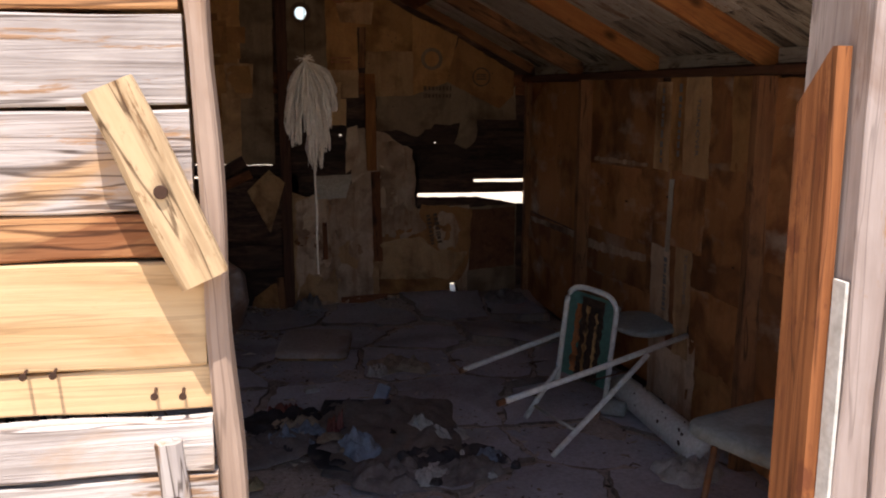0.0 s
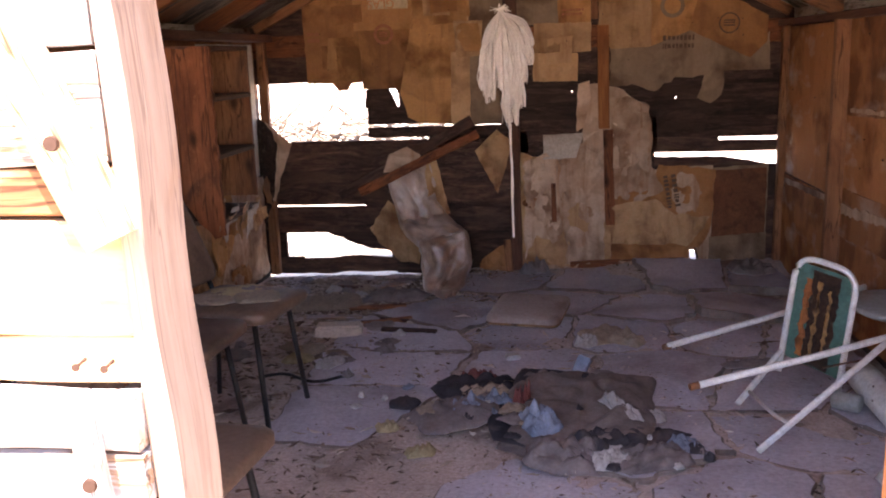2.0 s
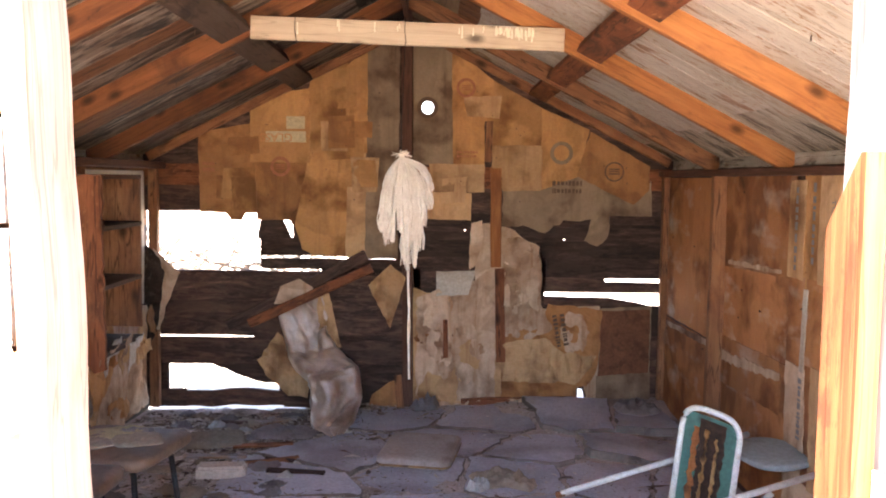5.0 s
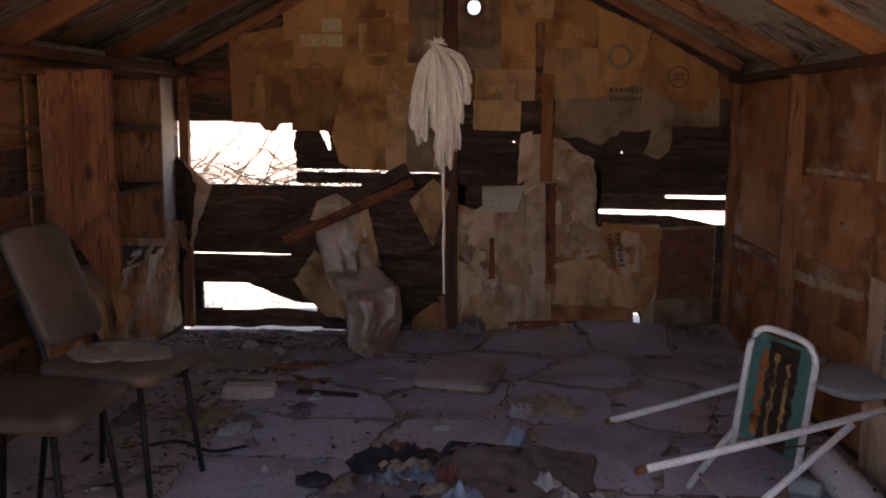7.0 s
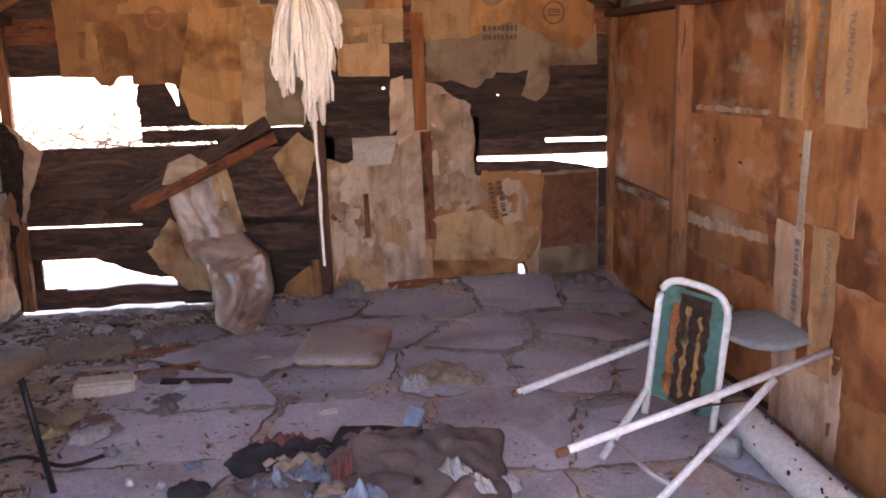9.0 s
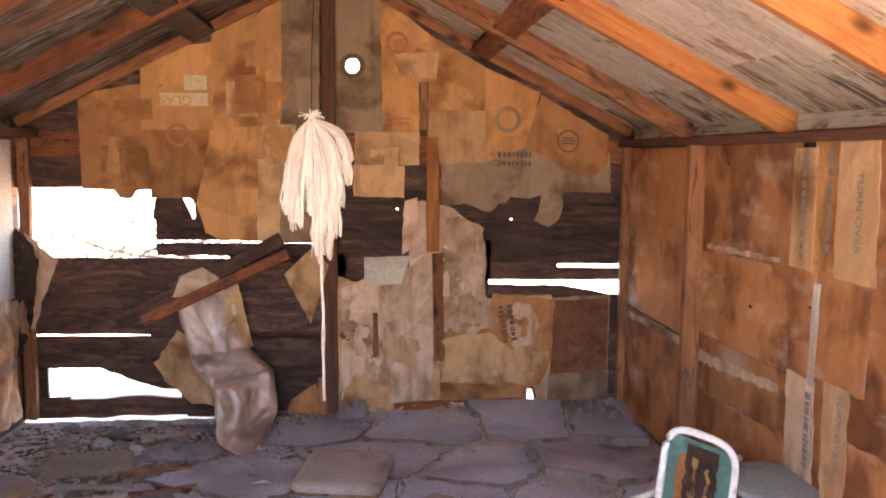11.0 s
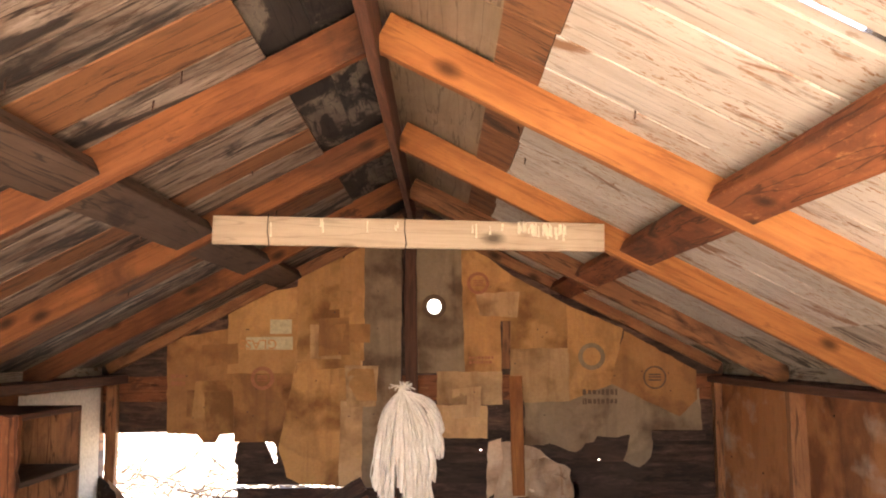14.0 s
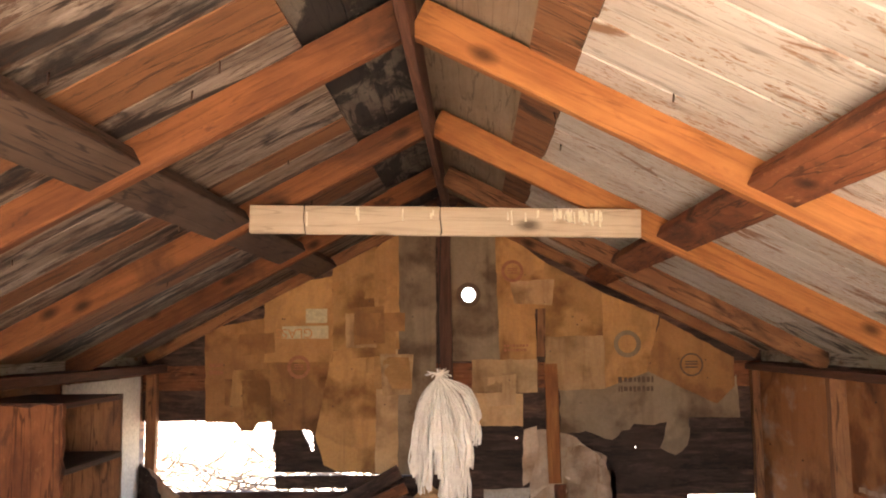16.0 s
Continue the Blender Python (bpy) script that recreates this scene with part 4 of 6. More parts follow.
card("cardboard_sheet", [(2.225, 1.155), (2.372, 1.148), (2.45, 1.079), (2.497, 0.974), (2.497, 0.705), (2.575, 0.547), (2.403, 0.468), (2.235, 0.499)], P, "pale pink-brown cardboard bulging off the wall", 0.014, rough=0.014, curl=0.05)
card("cardboard_sheet", [(2.235, 0.515), (2.497, 0.547), (2.544, 0.705), (2.715, 0.705), (2.896, 0.674), (2.89, 0.452), (2.871, 0.231), (2.809, 0.161), (2.743, 0.161), (2.74, 0.079), (2.247, 0.079)], B, "brown cardboard with black printed marks", 0.012, rough=0.016, curl=0.035)
card("cardboard_sheet", [(2.235, 0.452), (2.528, 0.499), (2.653, 0.389), (2.871, 0.373), (2.762, 0.199), (2.247, 0.199)], T, "buckled tan cardboard near the floor", 0.026, rough=0.022, curl=0.075)
card("cardboard_sheet", [(1.779, 0.041), (2.278, 0.079), (2.74, 0.079), (2.746, 0.034), (2.809, 0.034), (2.871, 0.12), (2.871, -0.07), (1.748, -0.086)], P, "pale rotten cardboard along the floor", 0.02, rough=0.024, curl=0.07)
card("chipboard_sheet", [(2.896, 0.667), (3.221, 0.68), (3.221, 0.231), (2.89, 0.199)], M_OSB, "dark red-brown chipboard panel in the corner", 0.012, curl=0.0, category="chipboard")
card("cardboard_sheet", [(2.871, 0.231), (3.23, 0.262), (3.23, -0.038), (2.871, -0.048)], S, "grey dusty cardboard in the corner", 0.016, curl=0.02)
card("cardboard_sheet", [(1.358, 0.832), (1.505, 0.965), (1.608, 0.879), (1.505, 0.547)], T, "torn tan cardboard flap hanging by a corner", 0.07, rough=0.008, curl=0.03)
card("cardboard_sheet", [(0.634, 0.322), (0.765, 0.506), (0.83, 0.46), (0.978, 0.136), (0.961, 0.071), (0.839, 0.088), (0.691, 0.219)], T, "torn brown cardboard flap behind the sheet", 0.03, rough=0.014, curl=0.03)
card("cardboard_sheet", [(1.389, 0.104), (1.536, 0.199), (1.592, -0.061), (1.342, -0.07)], B, "crumpled brown cardboard by the post", 0.03, rough=0.014, curl=0.04)


def scraps():
    r = random.Random(17)
    for k in range(20):
        cx, cz = r.uniform(1.70, 2.85), r.uniform(0.08, 0.92)
        if 2.5 < cx and cz > 0.68 or (abs(cx - 2.78) < 0.12 and cz < 0.22) or (1.95 < cx < 2.2 and cz > 0.8):
            continue
        w, h = r.uniform(0.05, 0.13), r.uniform(0.05, 0.2)
        n = r.randint(5, 7)
        pts = [(cx + w * math.cos(a) * r.uniform(0.6, 1.1), cz + h * math.sin(a) * r.uniform(0.6, 1.1)) for a in [math.tau * i / n for i in range(n)]]
        card("cardboard_scrap", pts, r.choice((P, P, T, P, T, B, P)), "torn pale cardboard scrap peeling off the wall", r.uniform(0.015, 0.03), 0.02, r.uniform(0.03, 0.06), step=0.02)


scraps()


def gable_patches():
    """Small squares of cardboard that mend the upper wall."""
    r = random.Random(23)
    done = 0
    while done < 16:
        cx, cz = r.uniform(0.4, 3.0), r.uniform(1.38, 2.2)
        w, h = r.uniform(0.05, 0.12), r.uniform(0.05, 0.11)
        if cz + h > roof_z(cx + w) - 0.16 or cz + h > roof_z(cx - w) - 0.16 or 1.36 < cx < 1.96 and cz > 1.7 or 1.42 < cx < 1.78 or 0.55 < cx < 1.1 and cz > 1.45:
            continue
        if abs(cx - 2.6) < 0.25 or abs(cx - 2.95) < 0.2 or abs(cx - 2.0) < 0.22 or abs(cx - 2.18) < 0.18:
            if r.random() < 0.75:
                continue
        e = [r.uniform(-0.012, 0.012) for k in range(8)]
        card("cardboard_patch", [(cx - w + e[0], cz - h + e[1]), (cx + w + e[2], cz - h + e[3]), (cx + w + e[4], cz + h + e[5]), (cx - w + e[6], cz + h + e[7])], r.choice((G, T, B, G)), "small cardboard patch nailed over the larger sheets", 0.0165 + 0.0004 * done, 0.004, 0.003)
        done += 1


gable_patches()


def nail_heads():
    bm = bmesh.new()
    bmesh.ops.create_cone(bm, segments=10, radius1=0.004, radius2=0.003, depth=0.006, cap_ends=True, matrix=pose(0, 0, 0, 90))
    first = finish("nail_head", bm, M_NAIL, wall_far)
    first.matrix_basis = pose(0.7, FAR - 0.024, 1.86)

    def another(wall, m):
        ob = new("nail_head", first.data)
        ob.parent, ob.matrix_basis = wall, m

    r = random.Random(2)
    for k in range(60):
        x, z = r.uniform(0.3, 3.15), r.uniform(1.35, 2.35)
        if z > roof_z(x) - 0.2 or abs(x - 1.735) < 0.1 and z > 1.85 or 1.5 < x < 1.68:
            continue
        another(wall_far, pose(x, FAR - r.uniform(0.02, 0.026), z))
    for k in range(14):
        y, z = r.uniform(3.45, 6.3), r.uniform(0.3, 1.5)
        another(wall_right, pose(RIGHT - r.uniform(0.024, 0.034), y, z, 0, 0, -90))


nail_heads()


def hanging_sheet():
    """A limp glossy sheet draped over a hidden seat: back, seat, front and a tail on the floor."""
    rows = [((0.80, 6.29, 0.72), (1.05, 6.29, 0.75)), ((0.80, 6.26, 0.62), (1.10, 6.27, 0.62)), ((0.835, 6.24, 0.50), (1.09, 6.25, 0.52)),
            ((0.86, 6.2, 0.42), (1.16, 6.21, 0.44)), ((0.95, 6.04, 0.375), (1.25, 6.06, 0.415)), ((1.03, 5.925, 0.325), (1.305, 5.935, 0.385)),
            ((1.045, 5.89, 0.27), (1.315, 5.9, 0.33)), ((1.05, 5.875, 0.16), (1.33, 5.885, 0.2)), ((1.06, 5.84, 0.07), (1.31, 5.865, 0.1)),
            ((1.1, 5.76, 0.035), (1.275, 5.8, 0.04)), ((1.2, 5.66, 0.014), (1.25, 5.68, 0.014))]
    keys = [k / (len(rows) - 1) for k in range(len(rows))]
    bm = bmesh.new()
    nu, nv = 28, 80
    grid = []
    for j in range(nv + 1):
        f = j / nv
        a = Vector([float(np.interp(f, keys, [r[0][k] for r in rows])) for k in range(3)])
        b = Vector([float(np.interp(f, keys, [r[1][k] for r in rows])) for k in range(3)])
        lap = math.sin(math.pi * min(1.0, f * 1.05)) ** 0.6
        row = []
        for i in range(nu + 1):
            u = i / nu
            if u < 0.16:
                g = 1 - u / 0.16
                p = a + Vector((-0.015 * g, 0.11 * g * lap, -0.075 * g * lap))
            elif u > 0.86:
                g = (u - 0.86) / 0.14
                p = b + Vector((0.02 * g, 0.1 * g * lap, -0.03 * g * lap))
            else:
                p = a.lerp(b, (u - 0.16) / 0.7)
            crease = 0.05 * (1 - abs(noise.noise((u * 3.4 + f * 3.0, f * 4.0, 2.0)))) ** 4 + 0.02 * (1 - abs(noise.noise((u * 7.0 - f * 5.0, f * 9.0, 6.0)))) ** 3
            row.append(bm.verts.new(p + Vector((0.018 * noise.noise((f * 12, 3.0 if u > 0.5 else 8.0, 1.0)) * abs(u - 0.5) * 2, crease, -0.6 * crease if 0.28 < f < 0.52 else 0.0))))
        grid.append(row)
    for r, q in zip(grid, grid[1:]):
        for i in range(nu):
            bm.faces.new((r[i], r[i + 1], q[i + 1], q[i]))
    ob = smooth(finish("hanging_sheet", bm, M_SHEEN))
    so = ob.modifiers.new("thick", "SOLIDIFY")
    so.thickness = 0.004
    tagged(ob, "limp brown glossy sheet draped below the fallen boards", "sheet")


hanging_sheet()
card("paper_flap", [(0.756, 0.705), (0.799, 0.819), (0.921, 0.87), (1.005, 0.819), (1.037, 0.743), (0.905, 0.705)], P, "pale paper flap over the fallen board", 0.119, 0.012, 0.012, category="paper")
card("cardboard_flap", [(1.033, 0.762), (1.108, 0.775), (1.192, 0.424), (1.05, 0.42)], T, "tan cardboard flap standing behind the sheet", 0.1, 0.008, 0.03)


card("rag", [(-0.105, 1.022), (-0.056, 1.091), (-0.006, 1.037), (0.051, 0.911), (0.026, 0.705), (-0.006, 0.515), (-0.056, 0.373), (-0.099, 0.515)], M_GASH, "dark dirty rag hanging at the corner post", 0.09, 0.014, 0.09, category="rag", step=0.02)
card("cardboard_sheet", [(-0.031, 1.053), (0.141, 0.901), (0.063, 0.705), (0.001, 0.515), (-0.077, 0.547)], P, "pale torn paper flap beside the window hole", 0.06, rough=0.012, curl=0.03)

# right wall cardboard, in (along, z)
for y0, y1, z0, z1 in ((5.25, 6.38, 0.66, 1.55), (5.25, 6.38, 0.05, 0.65)):
    card("cardboard_sheet", [(y0, z0), (y1, z0), (y1, z1), (y0, z1)], M_WALLCARD, "rust-brown water-stained cardboard on the side wall", 0.006, 0.003, 0.008, turn="right")
rows_right = [(0.04, 0.5), (0.49, 0.72), (0.7, 1.13), (1.1, 1.55)]
for k, (z0, z1) in enumerate(rows_right):
    card("cardboard_sheet", [(4.3, z0 + 0.02), (5.2, z0 - 0.01), (5.2, z1 + 0.004), (4.3, z1 + 0.022)], M_WALLCARD, "rust-brown cardboard strip with pale dusty seams", 0.006 + 0.005 * (k % 2), 0.004, 0.008, turn="right")
side_cards = ((4.17, 4.33, 1.13, 1.54, T, 0.02), (4.16, 4.31, 0.76, 1.14, M_WALLCARD, 0.016), (4.0, 4.19, 1.08, 1.56, G, 0.014), (3.79, 4.02, 1.13, 1.565, T, 0.022), (3.81, 4.13, 0.79, 1.14, M_WALLCARD, 0.018),
              (4.1, 4.3, 0.4, 0.77, P, 0.02), (3.88, 4.03, 0.3, 0.8, T, 0.026), (4.02, 4.12, 0.3, 0.8, M_WALLCARD, 0.016), (3.83, 4.3, 0.03, 0.4, P, 0.014), (3.6, 3.81, 1.2, 1.56, M_WALLCARD, 0.012), (3.4, 3.62, 1.18, 1.56, G, 0.014), (3.38, 3.93, 0.6, 1.22, M_WALLCARD, 0.01), (3.38, 3.9, 0.3, 0.64, M_WALLCARD, 0.013), (3.38, 3.9, 0.03, 0.32, B, 0.01),
              (2.34, 3.34, 0.8, 1.55, M_WALLCARD, 0.006), (2.34, 3.34, 0.03, 0.82, M_WALLCARD, 0.008), (1.52, 2.26, 0.03, 1.55, M_WALLCARD, 0.006))
for y0, y1, z0, z1, c, d in side_cards:
    card("cardboard_sheet", [(y0, z0), (y1, z0), (y1, z1), (y0, z1)], c, "overlapping cardboard box piece on the side wall", d, 0.008, 0.014, turn="right")
card("paper_strip", [(4.1, 0.76), (4.14, 0.755), (4.125, 1.1), (4.085, 1.1)], W, "narrow dirty white paper strip on the wall", 0.036, 0.006, 0.004, turn="right", category="paper")
card("paper_strip", [(4.37, 0.66), (5.15, 0.60), (5.15, 0.65), (4.37, 0.70)], P, "pale dusty paper strip along a seam", 0.026, 0.014, 0.004, turn="right", category="paper")
card("paper_strip", [(4.4, 1.13), (5.1, 1.11), (5.1, 1.135), (4.4, 1.15)], P, "pale thin paper strip along a seam", 0.026, 0.008, 0.004, turn="right", category="paper")
card("paper_strip", [(5.3, 0.62), (6.3, 0.60), (6.3, 0.63), (5.3, 0.66)], P, "pale paper seam near the corner post", 0.02, 0.008, 0.004, turn="right", category="paper")
# left wall cardboard below the cupboard
card("cardboard_sheet", [(4.5, 0.05), (5.3, 0.05), (5.4, 0.66), (4.5, 0.66)], T, "torn yellow-brown cardboard under the cupboard", 0.05, 0.02, 0.05, turn="left")
card("cardboard_sheet", [(5.3, 0.05), (6.25, 0.05), (6.25, 0.7), (5.4, 0.75)], P, "torn pale cardboard near the corner", 0.02, 0.02, 0.05, turn="left")
rl = random.Random(40)
for k in range(14):
    cy, cz = rl.uniform(4.65, 6.2), rl.uniform(0.12, 0.66)
    w, h = rl.uniform(0.08, 0.2), rl.uniform(0.06, 0.2)
    card("cardboard_scrap", [(cy + w * math.cos(a) * rl.uniform(0.6, 1.1), cz + h * math.sin(a) * rl.uniform(0.6, 1.1)) for a in [math.tau * i / 6 for i in range(6)]],
         rl.choice((T, G, B, P, G)), "torn yellow-brown cardboard scrap on the side wall", rl.uniform(0.06, 0.09), 0.022, 0.04, turn="left", step=0.022)
# daylight on the panel by the hole is put in as white colour
card("cardboard_sheet", [(5.35, 0.7), (6.3, 0.7), (6.3, 1.55), (5.35, 1.55)], W, "side wall board whitened for the daylight from the window hole", 0.02, 0.003, 0.0, turn="left", category="board")


# ---- cupboard ----
def cupboard():
    th = group_empty("cupboard", "rough red-brown open cupboard fixed to the side wall", "cupboard")
    y0, y1, x1 = 4.53, 5.11, 0.31
    outline = [(1.52, 0.135), (0.9, 0.135), (0.83, 0.06), (0.7, -0.02), (0.66, -0.075), (0.63, -0.09), (0.645, -0.14), (1.0, -0.137), (1.3, -0.133), (1.52, -0.135)]
    panel = finish("side", sheet_bm(ragged([(a - 1.1, b) for a, b in outline], 0.012, 0.03, 4), 0.025), M_REDBROWN, th, "splintered red-brown side board")
    panel.matrix_basis = pose(0.175, y0 - 0.012, 1.1, 0, -90, 0)
    board("side", (0.05, y0 + 0.004, 0.75), (0.05, y0 + 0.004, 1.5), 0.1, 0.02, M_STUD, th, up=(1, 0, 0), wobble=0.006)
    board("side", (0.1, y1, 0.75), (0.1, y1, 1.52), 0.38, 0.025, M_STUD, th, up=(1, 0, 0))
    for z in (0.70, 1.01, 1.28, 1.515):
        board("shelf", (0.10, y0 + 0.015, z), (0.10, y1 - 0.013, z), 0.40, 0.022, M_GREYBLOCK if z < 1.4 else M_RIDGE, th, up=(1, 0, 0))
    for k in range(4):
        z = 0.8 + 0.2 * k
        board("back", (-0.07, y0 + 0.02, z), (-0.07, y1 - 0.013, z), 0.197, 0.012, M_STUD, th)


cupboard()
rc = random.Random(6)
for k in range(9):
    y, l = rc.uniform(4.6, 5.05), rc.uniform(0.12, 0.25)
    card("paper_strip", [(y - l / 2, 0.6 + rc.uniform(-0.05, 0.08)), (y + l / 2, 0.66 + rc.uniform(-0.06, 0.08)), (y + l / 2, 0.72 + rc.uniform(-0.03, 0.05)), (y - l / 2, 0.65 + rc.uniform(-0.02, 0.05))], rc.choice((T, P, W, T)), "torn pale paper strip stuffed under the cupboard shelf", 0.32 + rc.uniform(0.0, 0.1), 0.02, 0.05, turn="left", step=0.02, category="paper")


# ---- chairs ----
def seat_pad_bm(w, d, h, r=0.06, n=6):
    """A padded seat with rounded corners and edge."""
    bm = bmesh.new()
    def loop(inset, z):
        pts = []
        for cx, cy, a0 in ((w / 2, d / 2, 0), (-w / 2, d / 2, 90), (-w / 2, -d / 2, 180), (w / 2, -d / 2, 270)):
            for k in range(n + 1):
                a = radians(a0 + 90 * k / n)
                rr = max(r - inset, 0.005)
                pts.append(bm.verts.new((math.copysign(abs(cx) - r, cx) + rr * math.cos(a), math.copysign(abs(cy) - r, cy) + rr * math.sin(a), z)))
        return pts
    loops = [loop(0.012, -h / 2), loop(0, -h / 4), loop(0, h / 4), loop(0.012, h / 2 - 0.003), loop(0.05, h / 2 + 0.004)]
    for a, b in zip(loops, loops[1:]):
        for i in range(len(a)):
            bm.faces.new((a[i], a[(i + 1) % len(a)], b[(i + 1) % len(a)], b[i]))
    bm.faces.new(loops[0][::-1])
    bm.faces.new(loops[-1])
    return bm


def dining_chair(m, vinyl, steel, label, height=0.47):
    th = group_empty("dining_chair", label, "chair", m, group="dinette chairs")
    s = smooth(part("seat", seat_pad_bm(0.43, 0.44, 0.05), vinyl, th))
    s.matrix_basis = pose(0, 0, height - 0.025)
    b = smooth(part("backrest", seat_pad_bm(0.32, 0.44, 0.045), vinyl, th))
    b.matrix_basis = pose(0, 0.285, height + 0.24, 66, 0, 0)
    for sx in (-1, 1):
        tube("leg", [(sx * 0.14, -0.14, height - 0.05), (sx * 0.175, -0.19, 0.0)], 0.011, steel, th)
        tube("leg", rounded([(sx * 0.14, 0.385, height + 0.4), (sx * 0.14, 0.245, height + 0.06), (sx * 0.15, 0.20, height - 0.05), (sx * 0.18, 0.25, 0.0)], 0.08), 0.011, steel, th)
    tube("crossbar", [(-0.15, 0.12, height - 0.056), (0.15, 0.12, height - 0.056)], 0.01, steel, th)
    return th


dining_chair(pose(0.48, 3.46, 0.0, 0, 0, 86), M_TANVINYL, M_BLACKTUBE, "dusty tan vinyl dinette chair with black tube legs", 0.5)
dining_chair(pose(0.58, 3.92, 0.0, 0, 0, 79), M_TANVINYL, M_BLACKTUBE, "dusty tan dinette chair with rubbish on its seat", 0.505)
dining_chair(pose(0.86, 2.55, 0.0, 0, 0, 84), M_TANVINYL, M_BLACKTUBE, "dusty tan vinyl dinette chair beside the doorway")
dining_chair(pose(2.98, 2.62, 0.0, 0, 0, -70), M_GREYVINYL, M_RUSTTUBE, "pale grey vinyl chair with rusty legs by the side wall", 0.49)


def folding_chair():
    th = group_empty("folding_chair", "tipped white tubular folding chair with torn green vinyl back", "folding chair", pose(0, 0, 0))
    k1, k2 = Vector((3.27, 3.84, 0.43)), Vector((3.17, 4.36, 0.43))
    leg_a = tube("leg", [(2.33, 3.55, 0.28), (2.8, 3.69, 0.352), k1], 0.0125, M_WHITE, th)
    leg_b = tube("leg", [(2.307, 4.119, 0.236), (2.78, 4.24, 0.34), k2], 0.0125, M_WHITE, th)
    tube("leg", [(2.585, 3.62, 0.01), (3.05, 3.755, 0.38)], 0.0125, M_WHITE, th)
    tube("leg", [(2.59, 4.02, 0.03), (2.95, 4.26, 0.37)], 0.0125, M_WHITE, th)
    tube("crossbar", rounded([(2.70, 3.66, 0.10), (2.66, 3.72, 0.11), (2.64, 4.04, 0.075)], 0.03), 0.008, M_WHITE, th)
    tube("brace", [(2.93, 4.07, 0.17), (3.0, 3.73, 0.33)], 0.004, M_RUSTTUBE, th)
    tl, tr, br, bl = Vector((2.845, 4.2, 0.61)), Vector((3.06, 4.12, 0.545)), Vector((2.985, 4.06, 0.04)), Vector((2.775, 4.14, 0.13))
    tube("back_frame", rounded([bl, tl, tr, br], 0.09, 7), 0.0125, M_WHITE, th)
    bm = bmesh.new()
    n = 12
    nrm = (tr - tl).cross(bl - tl).normalized()
    grid = []
    for j in range(n + 1):
        row = []
        for i in range(n + 1):
            u, v = 0.04 + 0.92 * i / n, 0.05 + 0.8 * j / n
            c = tl.lerp(tr, u).lerp(bl.lerp(br, u), v)
            corner = max(0, abs(u - 0.5) * 2 - 0.7) * max(0, 0.25 - v) * 0.6
            row.append(bm.verts.new(c + (bl - tl) * corner + nrm * (0.006 * noise.noise(c * 20))))
        grid.append(row)
    for r, s in zip(grid, grid[1:]):
        for i in range(n):
            bm.faces.new((r[i], r[i + 1], s[i + 1], s[i]))
    got = bmesh.ops.extrude_face_region(bm, geom=bm.faces[:])
    for g in got["geom"]:
        if isinstance(g, bmesh.types.BMVert):
            g.co += nrm * 0.014
    pad = part("backrest", bm, M_GREEN, th, "faded green vinyl back with torn stuffing")
    face = nrm if nrm.y < 0 else -nrm
    def patch(name, u0, u1, v0, v1, material, label, seed, height):
        bm = bmesh.new()
        nu, nv = 10, 34
        g = []
        for b in range(nv + 1):
            row = []
            for a in range(nu + 1):
                fa, fb = a / nu, b / nv
                e = 0.05 * noise.noise((fb * 9, seed, 1 if fa > 0.5 else 4)) + 0.02 * noise.noise((fb * 25, seed, 2 if fa > 0.5 else 7))
                u, v = u0 + (u1 - u0) * fa + e, v0 + (v1 - v0) * fb
                rim = math.sin(math.pi * fa) ** 0.5 * math.sin(math.pi * fb) ** 0.4
                c = tl.lerp(tr, u).lerp(bl.lerp(br, u), v) + face * (0.006 + height * rim * (0.35 + abs(noise.noise((fa * 3, fb * 12, seed))) * 1.6))
                row.append(bm.verts.new(c))
            g.append(row)
        for p, q in zip(g, g[1:]):
            for a in range(nu):
                bm.faces.new((p[a], p[a + 1], q[a + 1], q[a]))
        return smooth(part(name, bm, material, pad, label))

    patch("tear", 0.30, 0.76, 0.08, 0.84, M_GASH, "dark torn gash in the vinyl", 3.0, 0.004)
    patch("stuffing", 0.20, 0.31, 0.16, 0.80, M_RAFTER, "orange strip of torn stuffing", 5.0, 0.012)
    patch("stuffing", 0.41, 0.47, 0.15, 0.8, M_STUFFING, "rotten brown stuffing", 7.0, 0.022)
    patch("stuffing", 0.60, 0.66, 0.2, 0.76, M_STUFFING, "rotten brown stuffing", 9.0, 0.022)
    seat = smooth(part("seat", seat_pad_bm(0.29, 0.36, 0.03, 0.12), M_GREYVINYL, th, "dusty grey-green seat pad"))
    ax, ay = Vector((0.95, 0.31, 0.06)).normalized(), Vector((-0.31, 0.95, 0.02))
    ay = (ay - ay.dot(ax) * ax).normalized()
    m = Matrix((ax, ay, ax.cross(ay))).transposed().to_4x4()
    m.translation = Vector((3.195, 4.165, 0.405))
    seat.matrix_basis = m
    for a, leg in (((2.33, 3.55, 0.28), leg_a), ((2.307, 4.119, 0.236), leg_b)):
        s = bmesh.new()
        d = Vector((0.9, 0.28, 0.14)).normalized()
        tube_bm(s, [Vector(a) - d * 0.004, Vector(a) + d * 0.03], 0.0135, 10)
        part("leg_cap", s, M_RUSTTUBE, leg)


folding_chair()


# ---- floor things ----
def clip_cell(poly, p, q):
    """The part of poly that lies nearer to p than to q."""
    m, n = (p + q) / 2, q - p
    out = []
    for a, b in zip(poly, poly[1:] + poly[:1]):
        da, db = (a - m).dot(n), (b - m).dot(n)
        if da <= 0:
            out.append(a)
        if da * db < 0:
            out.append(a.lerp(b, da / (da - db)))
    return out


